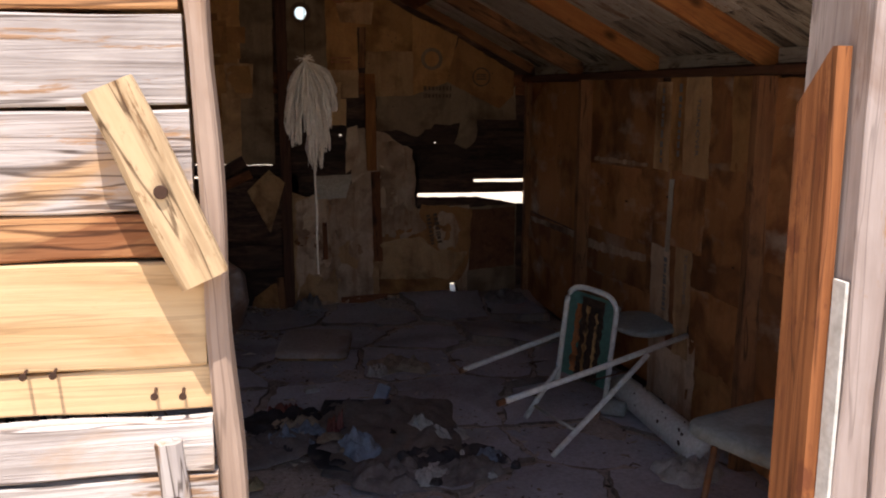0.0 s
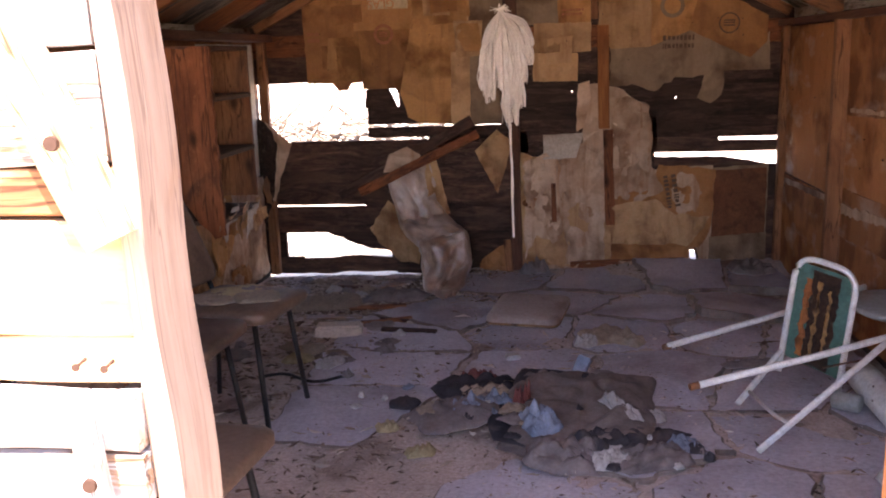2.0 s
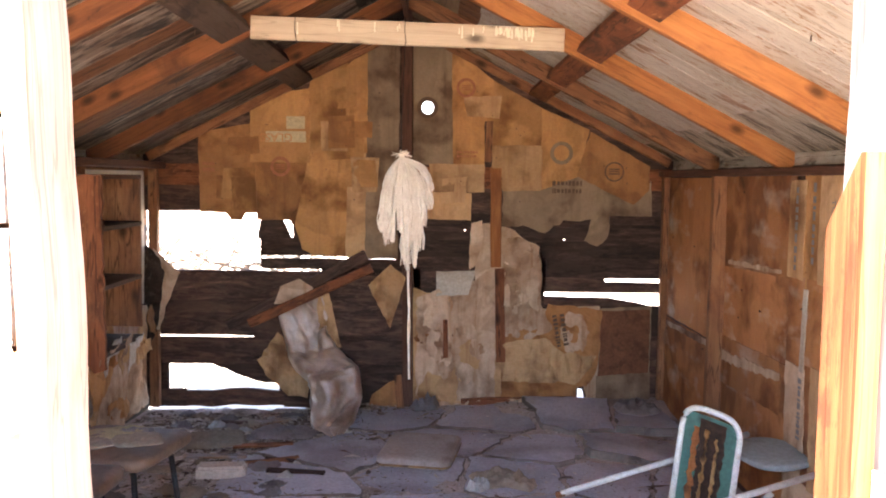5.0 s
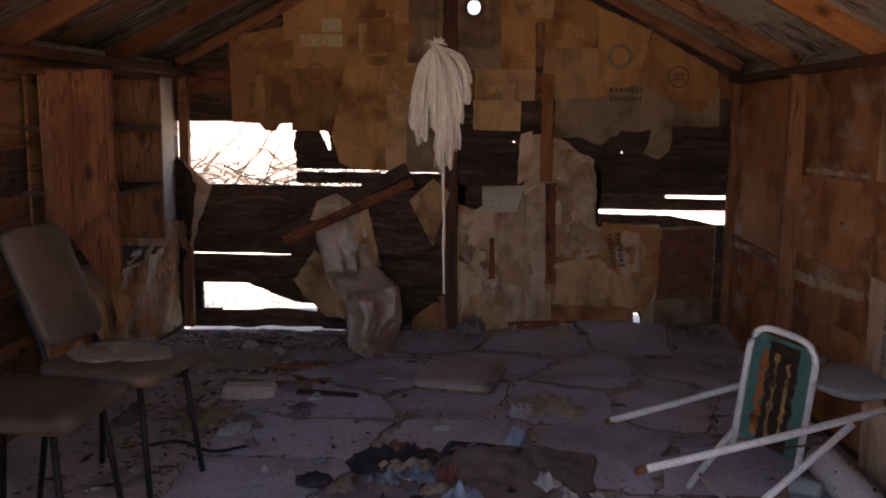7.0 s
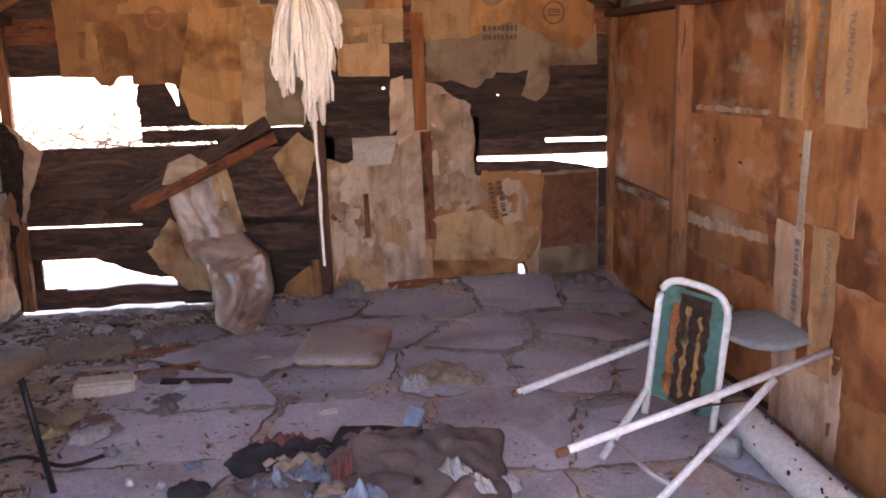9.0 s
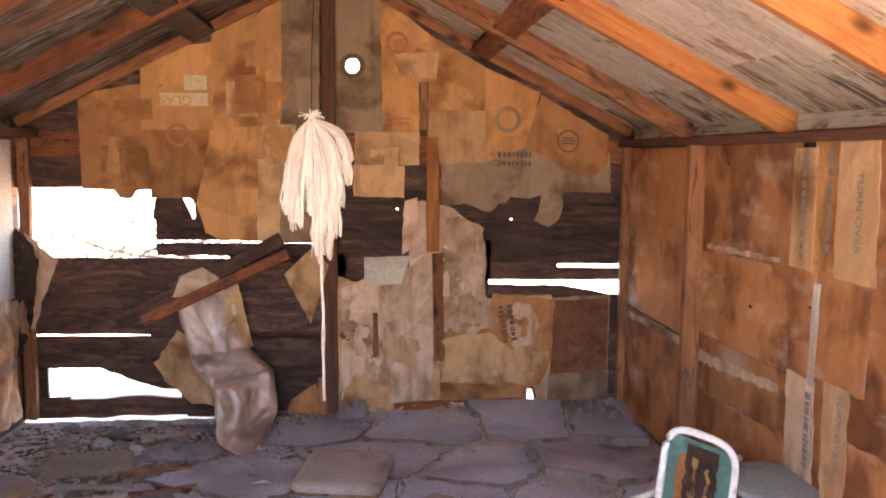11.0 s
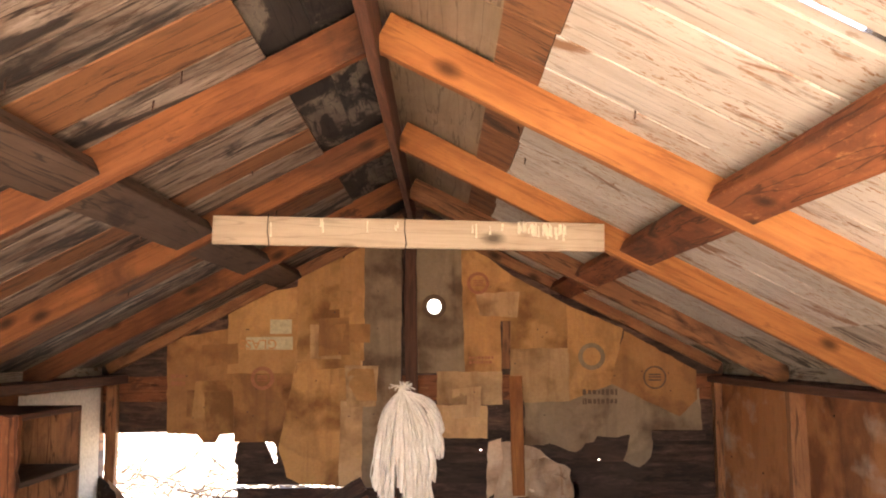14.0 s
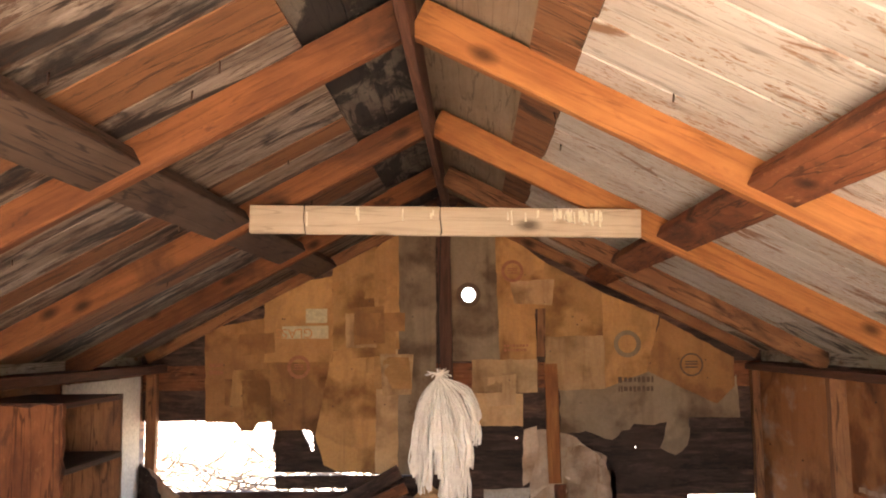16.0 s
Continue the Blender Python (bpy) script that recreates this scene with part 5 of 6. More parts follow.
def flagstone(points, seed):
    """An angular flat stone, worn at its edges, sunk into the dirt."""
    r = random.Random(seed)
    c = sum(points, Vector((0, 0))) / len(points)
    loop = []
    for a, b in zip(points, points[1:] + points[:1]):
        n = max(1, int((b - a).length / 0.05))
        for k in range(n):
            p = a.lerp(b, k / n)
            loop.append((p - c) * (0.97 - 0.006 / max(0.05, (p - c).length)) + Vector((noise.noise((p.x * 14, p.y * 14, seed)), noise.noise((p.x * 14, p.y * 14, seed + 9)))) * 0.035)
    tilt = Vector((r.uniform(-0.03, 0.03), r.uniform(-0.03, 0.03)))
    lift = r.uniform(0.004, 0.014) + (r.uniform(0.0, 0.02) if c.y > 5.4 and c.x > 2.2 else 0.0)
    if c.y > 5.4 and c.x > 2.2:
        tilt *= 2.5
    bm = bmesh.new()
    rings = []
    for f, z in ((1.0, -0.05), (1.0, -0.005), (0.975, 0.0), (0.7, 0.002), (0.35, 0.003)):
        ring = []
        for p in loop:
            w = c + p * f
            ring.append(bm.verts.new((p.x * f, p.y * f, 0.35 * floor_height(w.x, w.y) + 0.65 * floor_height(c.x, c.y) + lift + z + tilt.dot(p * f) + 0.005 * noise.noise((w.x * 8, w.y * 8, seed)))))
        rings.append(ring)
    for a, b in zip(rings, rings[1:]):
        for i in range(len(a)):
            bm.faces.new((a[i], a[(i + 1) % len(a)], b[(i + 1) % len(a)], b[i]))
    bm.faces.new(rings[-1])
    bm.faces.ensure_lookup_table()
    # side faces get a dark soil tone that paints shade into the gaps
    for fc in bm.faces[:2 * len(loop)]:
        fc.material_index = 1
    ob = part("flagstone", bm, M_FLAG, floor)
    ob.data.materials.append(M_GAP_SHADE)
    ob.location = (c.x, c.y, 0)


rs = random.Random(21)
sites = []
for j in range(7):
    for i in range(5):
        sites.append(Vector((0.95 + 0.58 * i + 0.27 * (j % 2) + rs.uniform(-0.2, 0.2), 2.75 + 0.55 * j + rs.uniform(-0.2, 0.2))))
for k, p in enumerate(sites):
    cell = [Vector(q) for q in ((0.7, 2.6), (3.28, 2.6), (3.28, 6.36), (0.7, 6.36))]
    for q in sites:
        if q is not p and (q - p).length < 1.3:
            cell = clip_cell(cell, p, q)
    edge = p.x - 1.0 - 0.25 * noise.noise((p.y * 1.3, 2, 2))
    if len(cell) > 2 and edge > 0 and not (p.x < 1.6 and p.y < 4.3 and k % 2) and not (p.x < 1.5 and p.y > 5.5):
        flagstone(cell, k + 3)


def slab(name, cx, cy, w, d, h, rz, material, label, category, lift=0.0):
    bm = bmesh.new()
    bmesh.ops.create_cube(bm, size=1, matrix=Matrix.Diagonal((w, d, h, 1)))
    bmesh.ops.bevel(bm, geom=bm.edges[:], offset=min(h, w, d) * 0.18, segments=2, affect="EDGES")
    bmesh.ops.subdivide_edges(bm, edges=[e for e in bm.edges if e.calc_length() > 0.1], cuts=5, use_grid_fill=True)
    for v in bm.verts:
        v.co += 0.006 * noise.noise_vector(v.co * 12 + Vector((cx * 9, 0, 0)))
    ob = tagged(finish(name, bm, material), label, category)
    ob.matrix_basis = pose(cx, cy, floor_height(cx, cy) + h / 2 - 0.004 + lift, 0, 0, rz)
    return ob


pad = group_empty("seat_cushion", "dusty tan loose seat cushion with a worn front edge", "cushion", pose(1.725, 5.33, floor_height(1.725, 5.33) + 0.05, 2, 0, -10))
smooth(part("pad", seat_pad_bm(0.4, 0.46, 0.055, 0.05), M_CUSHION, pad))
smooth(part("piping", tube_bm(bmesh.new(), rounded([(-0.195, -0.225, -0.012), (0.195, -0.225, -0.012), (0.195, 0.225, -0.012), (-0.195, 0.225, -0.012)], 0.05, 5, True), 0.008, 8, True), M_STUFFING, pad, "frayed brown edge"))
slab("brick", 0.72, 5.0, 0.25, 0.11, 0.07, 6, M_SLAB, "dusty pale brick on the dirt floor", "brick")


def crumple(name, cx, cy, w, d, h, rz, material, label, category="rag", n=18, base=None, fold=7.0):
    """A crumpled cloth or paper lying in folds."""
    s = next(seeds)
    bm = bmesh.new()
    grid = []
    for j in range(n + 1):
        row = []
        for i in range(n + 1):
            u, v = i / n * 2 - 1, j / n * 2 - 1
            k = 1 + 0.22 * noise.noise((u * 1.3 + s, v * 1.3, 1)) + 0.05 * noise.noise((u * 3 + s, v * 3, 2))
            x, y = u * k * w / 2 * (1 - 0.18 * v * v), v * k * d / 2 * (1 - 0.18 * u * u)
            edge = max(0.0, 1 - max(abs(u), abs(v)) ** 3)
            f = abs(noise.noise((u * fold * 0.32 + s, v * fold * 0.32, 3))) + 0.5 * abs(noise.noise((u * fold * 0.8, v * fold * 0.8 + s, 5)))
            row.append(bm.verts.new((x, y, 0.004 + h * edge * (0.35 + 1.3 * f))))
        grid.append(row)
    for r, q in zip(grid, grid[1:]):
        for i in range(n):
            bm.faces.new((r[i], r[i + 1], q[i + 1], q[i]))
    ob = smooth(tagged(finish(name, bm, material), label, category))
    so = ob.modifiers.new("thick", "SOLIDIFY")
    so.thickness = 0.003
    z = floor_height(cx, cy) + 0.012 if base is None else base
    ob.matrix_basis = pose(cx, cy, z, rs.uniform(-4, 4), rs.uniform(-4, 4), rz)
    return ob


heap = [
    (1.52, 4.2, 0.42, 0.26, 0.05, 10, "black", "black dusty rag in the heap on the floor"),
    (1.45, 3.9, 0.36, 0.34, 0.04, 40, "grey", "dark crumpled rag in the heap"),
    (1.5, 3.95, 0.16, 0.2, 0.045, 20, "blue", "faded blue crumpled cloth in the heap"),
    (1.62, 4.02, 0.2, 0.14, 0.045, -20, "blue", "pale blue crumpled shirt in the heap"),
    (1.56, 4.12, 0.28, 0.1, 0.045, 12, "tan", "tan dusty cloth in the heap"),
    (1.52, 4.3, 0.2, 0.08, 0.05, 20, "red", "reddish dusty rag in the heap"),
    (1.95, 3.93, 0.62, 0.84, 0.085, -8, "garment", "large dusty brown garment spread on the floor"),
    (1.82, 4.25, 0.26, 0.16, 0.06, -10, "grey", "dusty grey cloth bunched in the heap"),
    (1.72, 3.96, 0.09, 0.15, 0.1, 5, "red", "small faded red cloth in the heap"),
    (1.99, 3.95, 0.74, 0.92, 0.006, -8, "black", "flat black cloth spread under the garment"),
    (1.8, 3.72, 0.16, 0.22, 0.06, 20, "blue", "dusty blue-grey cloth at the garment's edge"),
    (2.05, 3.6, 0.34, 0.2, 0.06, 10, "black", "black bunched rag at the garment's edge"),
    (2.32, 3.62, 0.12, 0.14, 0.04, 60, "blue", "faded blue scrap beside the garment"),
    (1.98, 4.2, 0.4, 0.2, 0.045, 30, "black", "black rag under the grey garment"),
    (2.2, 3.66, 0.4, 0.34, 0.035, -15, "black", "black crumpled rag near the folding chair"),
    (2.1, 3.86, 0.1, 0.24, 0.06, 35, "white", "grimy white rag on the garment"),
    (2.2, 3.92, 0.2, 0.1, 0.04, -20, "white", "grimy white cloth strip on the floor"),
    (2.05, 3.5, 0.17, 0.16, 0.045, 10, "white", "grimy white crumpled paper on the floor"),
    (1.93, 3.5, 0.1, 0.12, 0.03, 50, "white", "small white crumpled paper"),
    (2.2, 3.5, 0.3, 0.2, 0.05, 20, "grey", "dusty grey rag near the doorway"),
    (1.88, 3.5, 0.3, 0.22, 0.07, 0, "grey", "dusty grey bunched cloth near the doorway"),
    (2.12, 4.95, 0.28, 0.24, 0.035, 25, "tan", "torn pale papers in a small pile"),
    (2.22, 4.85, 0.2, 0.14, 0.05, -30, "tan", "torn tan papers in a small pile"),
    (2.02, 4.82, 0.14, 0.1, 0.05, 60, "white", "small torn pale paper"),
    (1.36, 3.55, 0.12, 0.1, 0.03, 10, "yellow", "dull yellow paper scrap on the floor"),
    (1.2, 3.75, 0.1, 0.08, 0.03, 30, "yellow", "small dull yellow scrap"),
    (0.62, 4.55, 0.16, 0.1, 0.03, 20, "yellow", "yellow paper scrap under the chairs"),
    (0.8, 4.5, 0.2, 0.12, 0.03, 70, "white", "pale scrap under the chairs"),
    (0.5, 5.55, 0.5, 0.3, 0.05, 10, "tan", "crumbled tan rubbish by the wall"),
    (0.9, 5.75, 0.4, 0.25, 0.05, -10, "grey", "crumbled grey rubbish by the wall"),
    (1.74, 6.27, 0.2, 0.14, 0.08, 0, "grey", "dark dusty bundle at the foot of the post"),
    (3.1, 6.2, 0.3, 0.26, 0.06, 10, "grey", "dusty grey rubbish heaped in the corner"),
    (2.75, 4.55, 0.3, 0.1, 0.02, 20, "grey", "thin grey scrap on the flagstones"),
    (3.05, 3.35, 0.3, 0.24, 0.06, 20, "white", "pale crumpled plastic near the pipe"),
]
for cx, cy, w, d, h, rz, c, label in heap:
    crumple("rag" if c not in ("white", "yellow") else "paper_scrap", cx, cy, w, d, h, rz, CLOTHS[c], n=48 if c == "garment" else 18, base=floor_height(cx, cy) + (0.028 if c == "garment" else 0.055) if "garment" in label and c in ("garment", "white", "blue") and cx < 2.3 else None, fold=3.6 if c == "garment" else 7.0, label=label if len(label.split()) > 3 else label + " on the floor", category="rag" if c not in ("white", "yellow") else "paper")
rh = random.Random(31)
for k in range(44):
    cx, cy = rh.gauss(1.55, 0.22), rh.gauss(3.95, 0.2)
    if k > 30:
        cx, cy = rh.uniform(1.9, 2.4), rh.uniform(3.4, 3.65)
    c = rh.choice(("black", "grey", "grey", "tan", "white", "black", "blue", "grey"))
    sz = rh.uniform(0.04, 0.12)
    if c in ("white", "blue"):
        sz *= 0.6
    crumple("rag" if c != "white" else "paper_scrap", cx, cy, sz, sz * rh.uniform(0.5, 1.2), rh.uniform(0.012, 0.03), rh.uniform(0, 180), CLOTHS[c],
            {"white": "grimy white paper scrap in the rag heap", "blue": "faded blue cloth scrap in the rag heap", "tan": "dusty tan cloth scrap in the rag heap"}.get(c, "dusty dark cloth scrap in the rag heap"), "rag" if c != "white" else "paper", n=10, base=floor_height(cx, cy) + (0.06 if abs(cx - 1.95) < 0.28 and abs(cy - 3.93) < 0.36 else 0.024))
b = slab("paper_pack", 1.975, 4.36, 0.06, 0.1, 0.025, -28, CLOTHS["blue"], "small pale blue packet standing on the litter", "packet", 0.05)
b.matrix_basis = pose(1.975, 4.36, floor_height(1.975, 4.36) + 0.062, 50, 12, -28)
slab("paper_pack", 1.66, 4.62, 0.07, 0.05, 0.03, 20, CLOTHS["white"], "small white crumpled packet on the stones", "packet", 0.01)
# rubbish on the far chair seat
for cx, cy, w, d, c in ((0.56, 3.98, 0.24, 0.2, "yellow"), (0.66, 3.9, 0.2, 0.16, "tan"), (0.5, 3.88, 0.2, 0.2, "tan"), (0.62, 4.0, 0.14, 0.1, "grey")):
    crumple("paper_scrap", cx, cy, w, d, 0.014, 30, CLOTHS[c], "crumbled paper rubbish on the chair seat", "paper", base=0.512)


rd = random.Random(77)
for k in range(34):
    cx, cy = rd.uniform(0.15, 1.05), rd.uniform(4.55, 6.3)
    c = rd.choice(("tan", "grey", "tan", "tan", "white", "grey"))
    sz = rd.uniform(0.06, 0.2) * (0.6 if c == "white" else 1)
    crumple("rubbish", cx, cy, sz, sz * rd.uniform(0.5, 1.0), rd.uniform(0.015, 0.04), rd.uniform(0, 180), CLOTHS[c], "crumbled dusty rubbish on the dirt floor", "rubbish", n=9, base=floor_height(cx, cy) + 0.004)
for k in range(16):
    cx = 0.03 + 0.055 * k + rd.uniform(-0.03, 0.03)
    crumple("rubbish", cx, 6.36, rd.uniform(0.12, 0.22), 0.12, rd.uniform(0.012, 0.03), 0, M_DIRT, "small dirt clump under the broken boards", "dirt clump", n=9, base=floor_height(cx, 6.36) - 0.004)


def pipe():
    th = group_empty("stove_pipe", "dusty white-painted metal pipe with rust holes on the floor", "pipe")
    a, b2 = Vector((3.13, 4.2, 0.085)), Vector((3.13, 3.4, 0.075))
    bm = bmesh.new()
    tube_bm(bm, [a.lerp(b2, k / 8) for k in range(9)], [0.062, 0.065, 0.065, 0.064, 0.065, 0.065, 0.064, 0.065, 0.064], 24)
    smooth(part("tube", bm, M_WHITE, th))
    r = random.Random(4)
    for i in range(16):
        p = a.lerp(b2, r.uniform(0.1, 0.98))
        an = radians(r.uniform(60, 190))
        q = p + Vector((math.cos(an) * 0.064, 0, math.sin(an) * 0.064))
        s = bmesh.new()
        bmesh.ops.create_icosphere(s, subdivisions=2, radius=r.uniform(0.005, 0.011), matrix=Matrix.Translation(q) @ Matrix.Diagonal((0.5, 1, 0.9, 1)))
        part("rust_hole", s, M_NAIL, th)


pipe()


def can():
    bm = bmesh.new()
    tube_bm(bm, [(0, 0, 0), (0.004, 0, 0), (0.008, 0, 0), (0.1, 0, 0), (0.106, 0, 0), (0.11, 0, 0)], [0.028, 0.034, 0.036, 0.036, 0.034, 0.03], 20)
    ob = smooth(tagged(finish("tin_can", bm, M_GREYVINYL), "dull grey tin can lying beside the pipe", "can"))
    ob.matrix_basis = pose(2.96, 4.03, 0.055, 0, 0, -35)


can()


def litter():
    """Small chips and crumbs all over the dirt."""
    r = random.Random(12)
    verts, faces = [], []
    for i in range(15000):
        x, y = r.uniform(0.1, 3.25), r.uniform(2.2, 6.35)
        if r.random() < 0.45:
            x, y = r.uniform(0.25, 1.35), r.uniform(3.3, 6.3)
        if i > 9000:
            x, y = r.uniform(0.9, 3.25), r.uniform(2.3, 6.35)
        elif i > 2600:
            x, y = min(max(r.gauss(0.8, 0.38), -0.05), 1.75), 6.36 - abs(r.gauss(0, 0.75))
        s = (r.uniform(0.002, 0.006) if i > 9000 else r.uniform(0.003, 0.013)) * (1.9 if r.random() < 0.08 else 1)
        z = floor_height(x, y) + s * 0.25 + (0.012 if i > 9000 and i % 2 else 0.0)
        a = r.uniform(0, math.tau)
        n = len(verts)
        for k in range(4):
            aa = a + k * math.tau / 4 + r.uniform(-0.4, 0.4)
            l = s * r.uniform(0.6, 1.5) * ((2.6 if k % 2 else 0.4) if i % 3 else 1)
            verts.append((x + l * math.cos(aa), y + l * math.sin(aa), z + r.uniform(-0.2, 0.5) * s))
        verts.append((x, y, z + s * r.uniform(0.4, 0.9)))
        verts.append((x, y, z - s * 0.5))
        for k in range(4):
            faces += [(n + k, n + (k + 1) % 4, n + 4), (n + (k + 1) % 4, n + k, n + 5)]
    me = bpy.data.meshes.new("floor_litter")
    me.from_pydata(verts, [], faces)
    m, nt, bs = base_mat("mixed_litter_chips", 0.9)
    g = nt.nodes.new("ShaderNodeNewGeometry")
    nt.links.new(ramp(nt, g.outputs["Random Per Island"], [(0.0, (0.06, 0.036, 0.024)), (0.4, (0.2, 0.14, 0.1)), (0.8, (0.36, 0.29, 0.23)), (1.0, (0.58, 0.5, 0.42))]), bs.inputs["Base Color"])
    me.materials.append(m)
    tagged(new("floor_litter", me), "scattered wood chips, crumbs and small rubbish on the dirt floor", "litter", kind="stuff")


litter()


def cable():
    pts = [(0.5 + 0.42 * k / 14, 4.3 + 0.05 * math.sin(k * 0.5), 0.02 + floor_height(0.5 + 0.42 * k / 14, 4.3)) for k in range(15)]
    tagged(tube("cable", pts, 0.008, M_BLACKTUBE, None, 8), "black hose lying under the chairs on the floor", "hose")


cable()
for k in range(9):
    x0, y0 = rs.uniform(0.3, 1.3), rs.uniform(5.0, 6.2)
    a = rs.uniform(-0.5, 0.5)
    l = rs.uniform(0.15, 0.4)
    z = floor_height(x0, y0) + 0.02
    tagged(board("wood_scrap", (x0 - l * math.cos(a) / 2, y0 - l * math.sin(a) / 2, z), (x0 + l * math.cos(a) / 2, y0 + l * math.sin(a) / 2, z), rs.uniform(0.02, 0.05), 0.015, rs.choice((M_STUD, M_DARK, M_SILVER)), None, up=(0, 1, 0.2)), "broken wood scrap lying on the dirt floor", "wood scrap", group="wood scraps on the floor")


# ---- printed marks ----
def ring(name, p, r0, r1, material, label, turn="far", d=0.03, bar=True):
    bm = bmesh.new()
    n = 28
    a = [bm.verts.new((r0 * math.cos(k * math.tau / n), 0, r0 * math.sin(k * math.tau / n))) for k in range(n)]
    b = [bm.verts.new((r1 * math.cos(k * math.tau / n), 0, r1 * math.sin(k * math.tau / n))) for k in range(n)]
    for k in range(n):
        bm.faces.new((a[k], a[(k + 1) % n], b[(k + 1) % n], b[k]))
    if bar:
        for z in (-0.25, 0.05, 0.3):
            w = r0 * 0.62
            q = [bm.verts.new((x, 0, z * r0 + h)) for x, h in ((-w, -r0 * 0.08), (w, -r0 * 0.08), (w, r0 * 0.08), (-w, r0 * 0.08))]
            bm.faces.new(q)
    ob = tagged(finish(name, bm, material), label, "printed mark")
    ob.matrix_basis = pose(p[0], FAR - d, p[1])
    return ob


def bars(name, centre, w, h, rows, material, label, turn, d=0.03, tilt=0):
    """Unreadable print as plain bars."""
    m = pose(centre[0], FAR - d, centre[1], 0, tilt, 0) if turn == "far" else pose(RIGHT - d, centre[0], centre[1], 0, 0, -90) @ pose(0, 0, 0, 0, tilt, 0)
    th = group_empty(name, label, "printed mark", m)
    r = random.Random(int(centre[0] * 97 + centre[1] * 31))
    for j in range(rows):
        z = h * ((j + 0.5) / rows - 0.5)
        x = -w / 2
        while x < w / 2 - 0.01:
            l = min(r.uniform(0.06, 0.16) * w, w / 2 - x)
            hh = h / rows * r.uniform(0.22, 0.34)
            bm = bmesh.new()
            bm.faces.new([bm.verts.new(c) for c in ((x, 0, z - hh), (x + l * 0.7, 0, z - hh), (x + l * 0.7, 0, z + hh), (x, 0, z + hh))])
            part("bar", bm, material, th)
            x += l
    return th


def words(text, m, size, material, label):
    cu = bpy.data.curves.new("lettering", "FONT")
    cu.body, cu.size, cu.align_x, cu.align_y, cu.extrude = text, size, "CENTER", "CENTER", 0.0004
    cu.materials.append(material)
    ob = new("lettering", cu)
    ob.matrix_basis = m
    return tagged(ob, label, "lettering")


ring("stamp", (1.982, 2.113), 0.045, 0.062, M_STAMP_RED, "faded red round stamp printed on cardboard", d=0.032)
ring("stamp", (0.781, 1.591), 0.045, 0.065, M_STAMP_RED, "faded red round stamp on brown cardboard", d=0.024)
ring("stamp", (2.955, 1.585), 0.055, 0.064, M_STAMP_BLACK, "round black stamp printed on brown cardboard", d=0.036)
ring("stain_ring", (2.609, 1.702), 0.05, 0.075, M_CARD[3], "brown ring stain on golden cardboard", d=0.03, bar=False)
vent = bmesh.new()
tube_bm(vent, [(0, 0, 0), (0, 0.01, 0), (0, 0.055, 0), (0, 0.06, 0)], [0.046, 0.05, 0.05, 0.046], 20)
bmesh.ops.delete(vent, geom=[f for f in vent.faces if len(f.verts) > 4], context="FACES_ONLY")
stub = smooth(tagged(finish("vent_pipe", vent, M_NAIL), "short rusted stovepipe stub in the gable wall", "stovepipe"))
stub.matrix_basis = pose(1.735, FAR - 0.02, 1.985)
ring("vent_collar", (1.735, 1.985), 0.043, 0.068, M_STAMP_BLACK, "dark collar round the stovepipe hole", d=0.018, bar=False)
bars("printed_mark", (1.998, 1.686), 0.14, 0.05, 2, M_STAMP_RED, "faded red unreadable print on cardboard", "far", 0.032)
bars("printed_mark", (0.319, 1.585), 0.09, 0.08, 2, M_STAMP_RED, "faint red unreadable print on cardboard", "far", 0.024)
bars("printed_mark", (2.653, 1.481), 0.2, 0.1, 2, M_STAMP_BLACK, "faint black unreadable print on cardboard", "far", 0.03)
bars("printed_mark", (2.622, 0.541), 0.22, 0.1, 2, M_STAMP_BLACK, "black unreadable print on brown cardboard", "far", 0.075, 80)
slab_label = board("paper_label", ((0.818, 1.784)[0] - 0.13, FAR - 0.03, (0.818, 1.784)[1]), ((0.818, 1.784)[0] + 0.13, FAR - 0.03, (0.818, 1.784)[1]), 0.07, 0.002, M_LABEL, None, bevel=0)
tagged(slab_label, "cream and orange label printed on golden cardboard", "label")
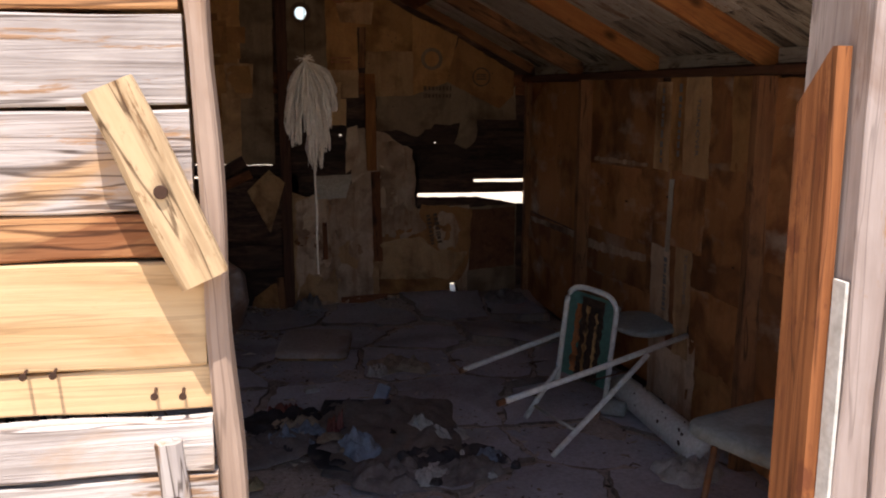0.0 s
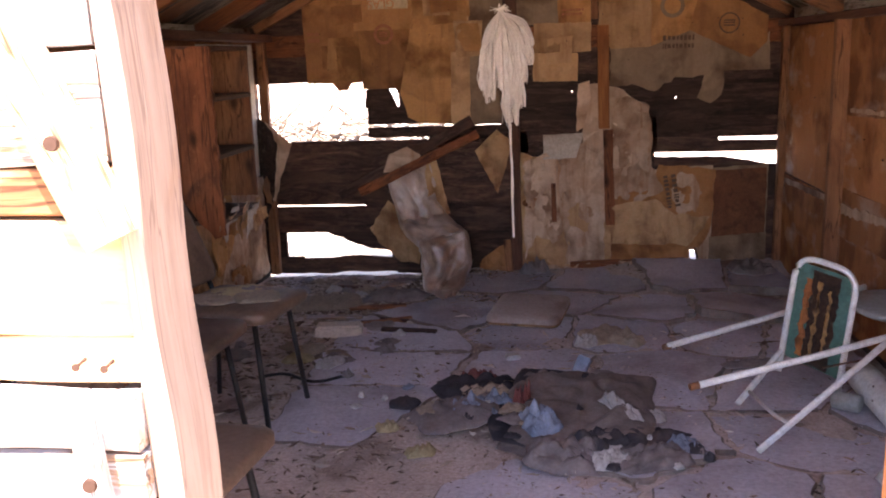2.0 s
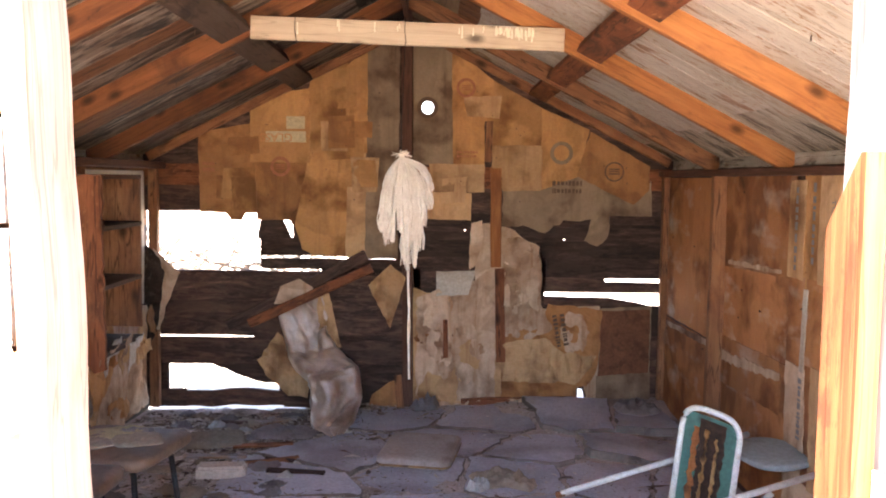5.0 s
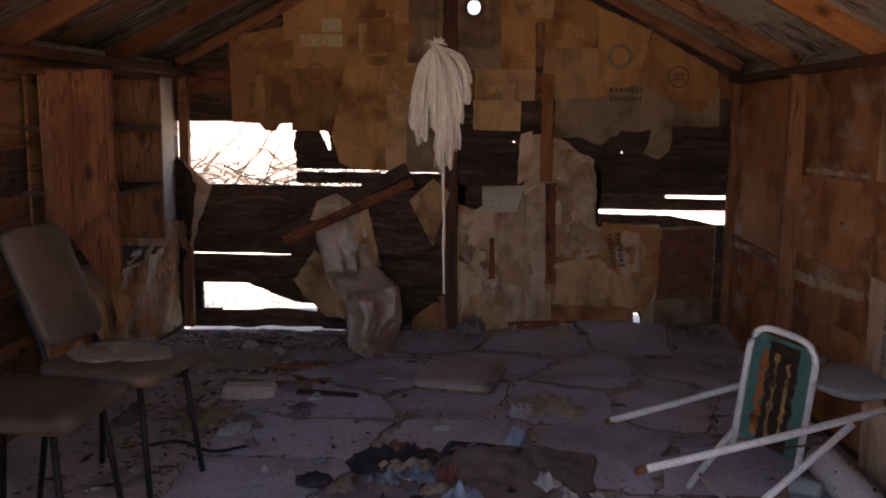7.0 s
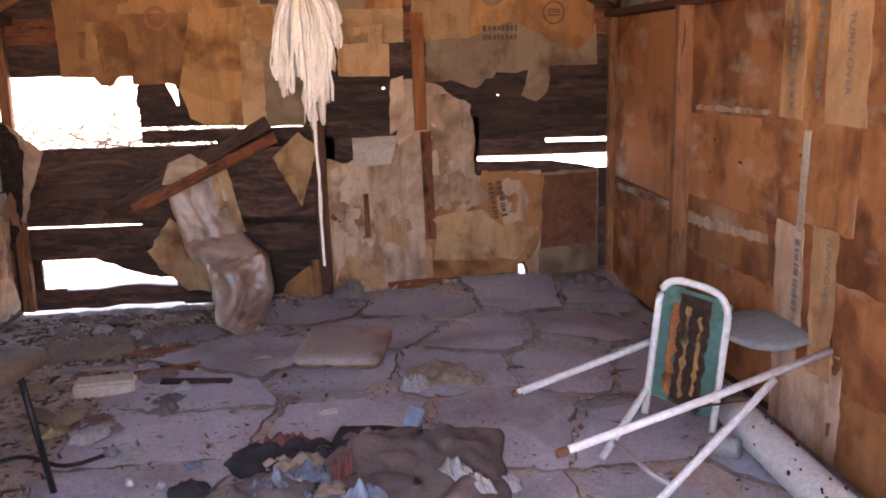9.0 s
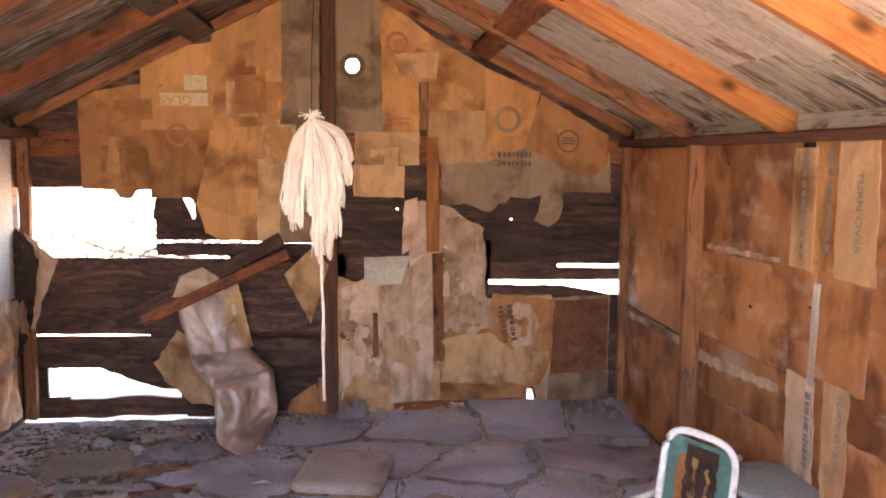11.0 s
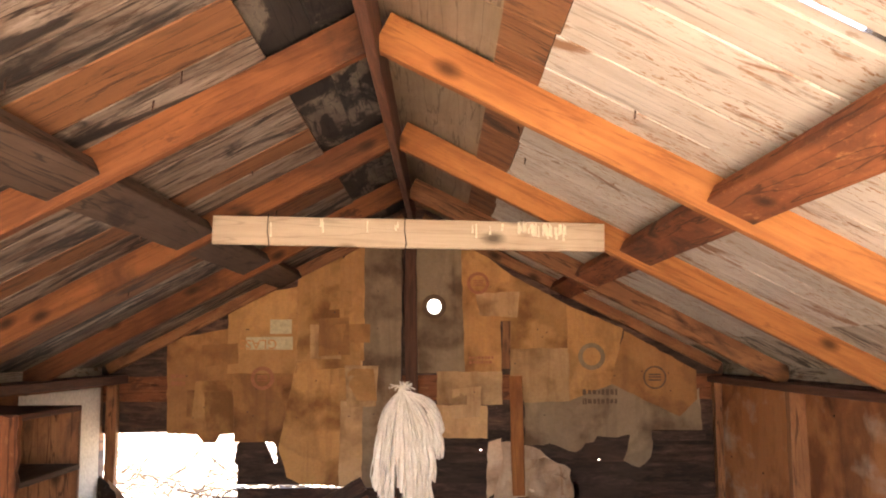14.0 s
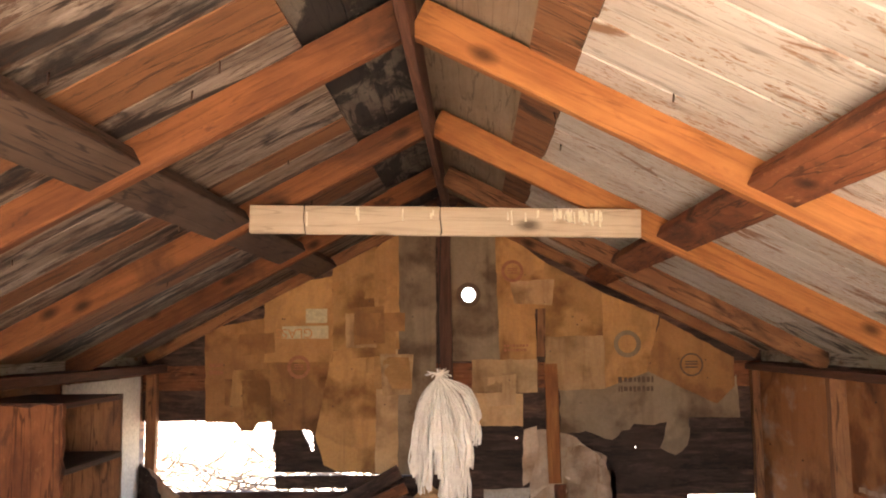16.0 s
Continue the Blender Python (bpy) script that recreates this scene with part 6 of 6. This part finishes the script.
tagged(board("paper_label", ((0.881, 1.876)[0] - 0.06, FAR - 0.03, (0.881, 1.876)[1]), ((0.881, 1.876)[0] + 0.06, FAR - 0.03, (0.881, 1.876)[1]), 0.08, 0.002, M_LABEL, None, bevel=0), "cream label printed on golden cardboard", "label")
words("GLASS", pose((0.756, 1.781)[0], FAR - 0.0325, (0.756, 1.781)[1], 90, 180, 0), 0.075, M_STAMP_ORANGE, "orange word printed upside down on a label")
words("TURN OVER", pose(RIGHT - 0.05, 3.866, 1.345, 90, 90, -90), 0.045, M_STAMP_BLUE, "blue words printed sideways on cardboard")
words("TURN OVER", pose(RIGHT - 0.054, 3.905, 0.67, 90, 90, -90), 0.042, M_STAMP_BLUE, "faded blue words printed sideways on cardboard")
bars("printed_mark", (4.24, 1.33), 0.36, 0.045, 1, M_STAMP_BLUE, "faded blue unreadable print on the side wall", "right", 0.036, 90)
bars("printed_mark", (4.055, 1.36), 0.34, 0.045, 1, M_STAMP_BLUE, "faded blue unreadable lettering on the side wall", "right", 0.042, 90)
bars("printed_mark", (4.13, 0.6), 0.26, 0.06, 1, M_STAMP_BLUE, "faded blue unreadable print low on the wall", "right", 0.04, 90)


# ---- outside behind the wall ----
def brush():
    """A heap of dry branches behind the gable wall."""
    th = group_empty("brush_pile", "heap of dry grey branches lying behind the cabin", "brush pile", pose(0.25, 7.25, 0))
    r = random.Random(8)
    for i in range(230):
        x, y, z = r.uniform(-1.1, 0.9), r.uniform(-0.25, 0.5), r.uniform(0.6, 0.98)
        a, e = r.uniform(0, math.tau), r.uniform(-0.5, 0.6)
        l = r.uniform(0.3, 0.8)
        pts = []
        p = Vector((x, y, z))
        d = Vector((math.cos(a) * math.cos(e), 0.5 * math.sin(a) * math.cos(e), math.sin(e)))
        for k in range(6):
            pts.append(p.copy())
            p = p + d * l / 5
            d = (d + 0.35 * Vector((r.uniform(-1, 1), r.uniform(-1, 1), r.uniform(-1, 1)))).normalized()
        pts = [Vector((q.x, q.y, max(q.z, -0.02))) for q in pts]
        tube("branch", pts, [0.009, 0.008, 0.007, 0.006, 0.005, 0.003], M_TWIG, th, 6)


brush()
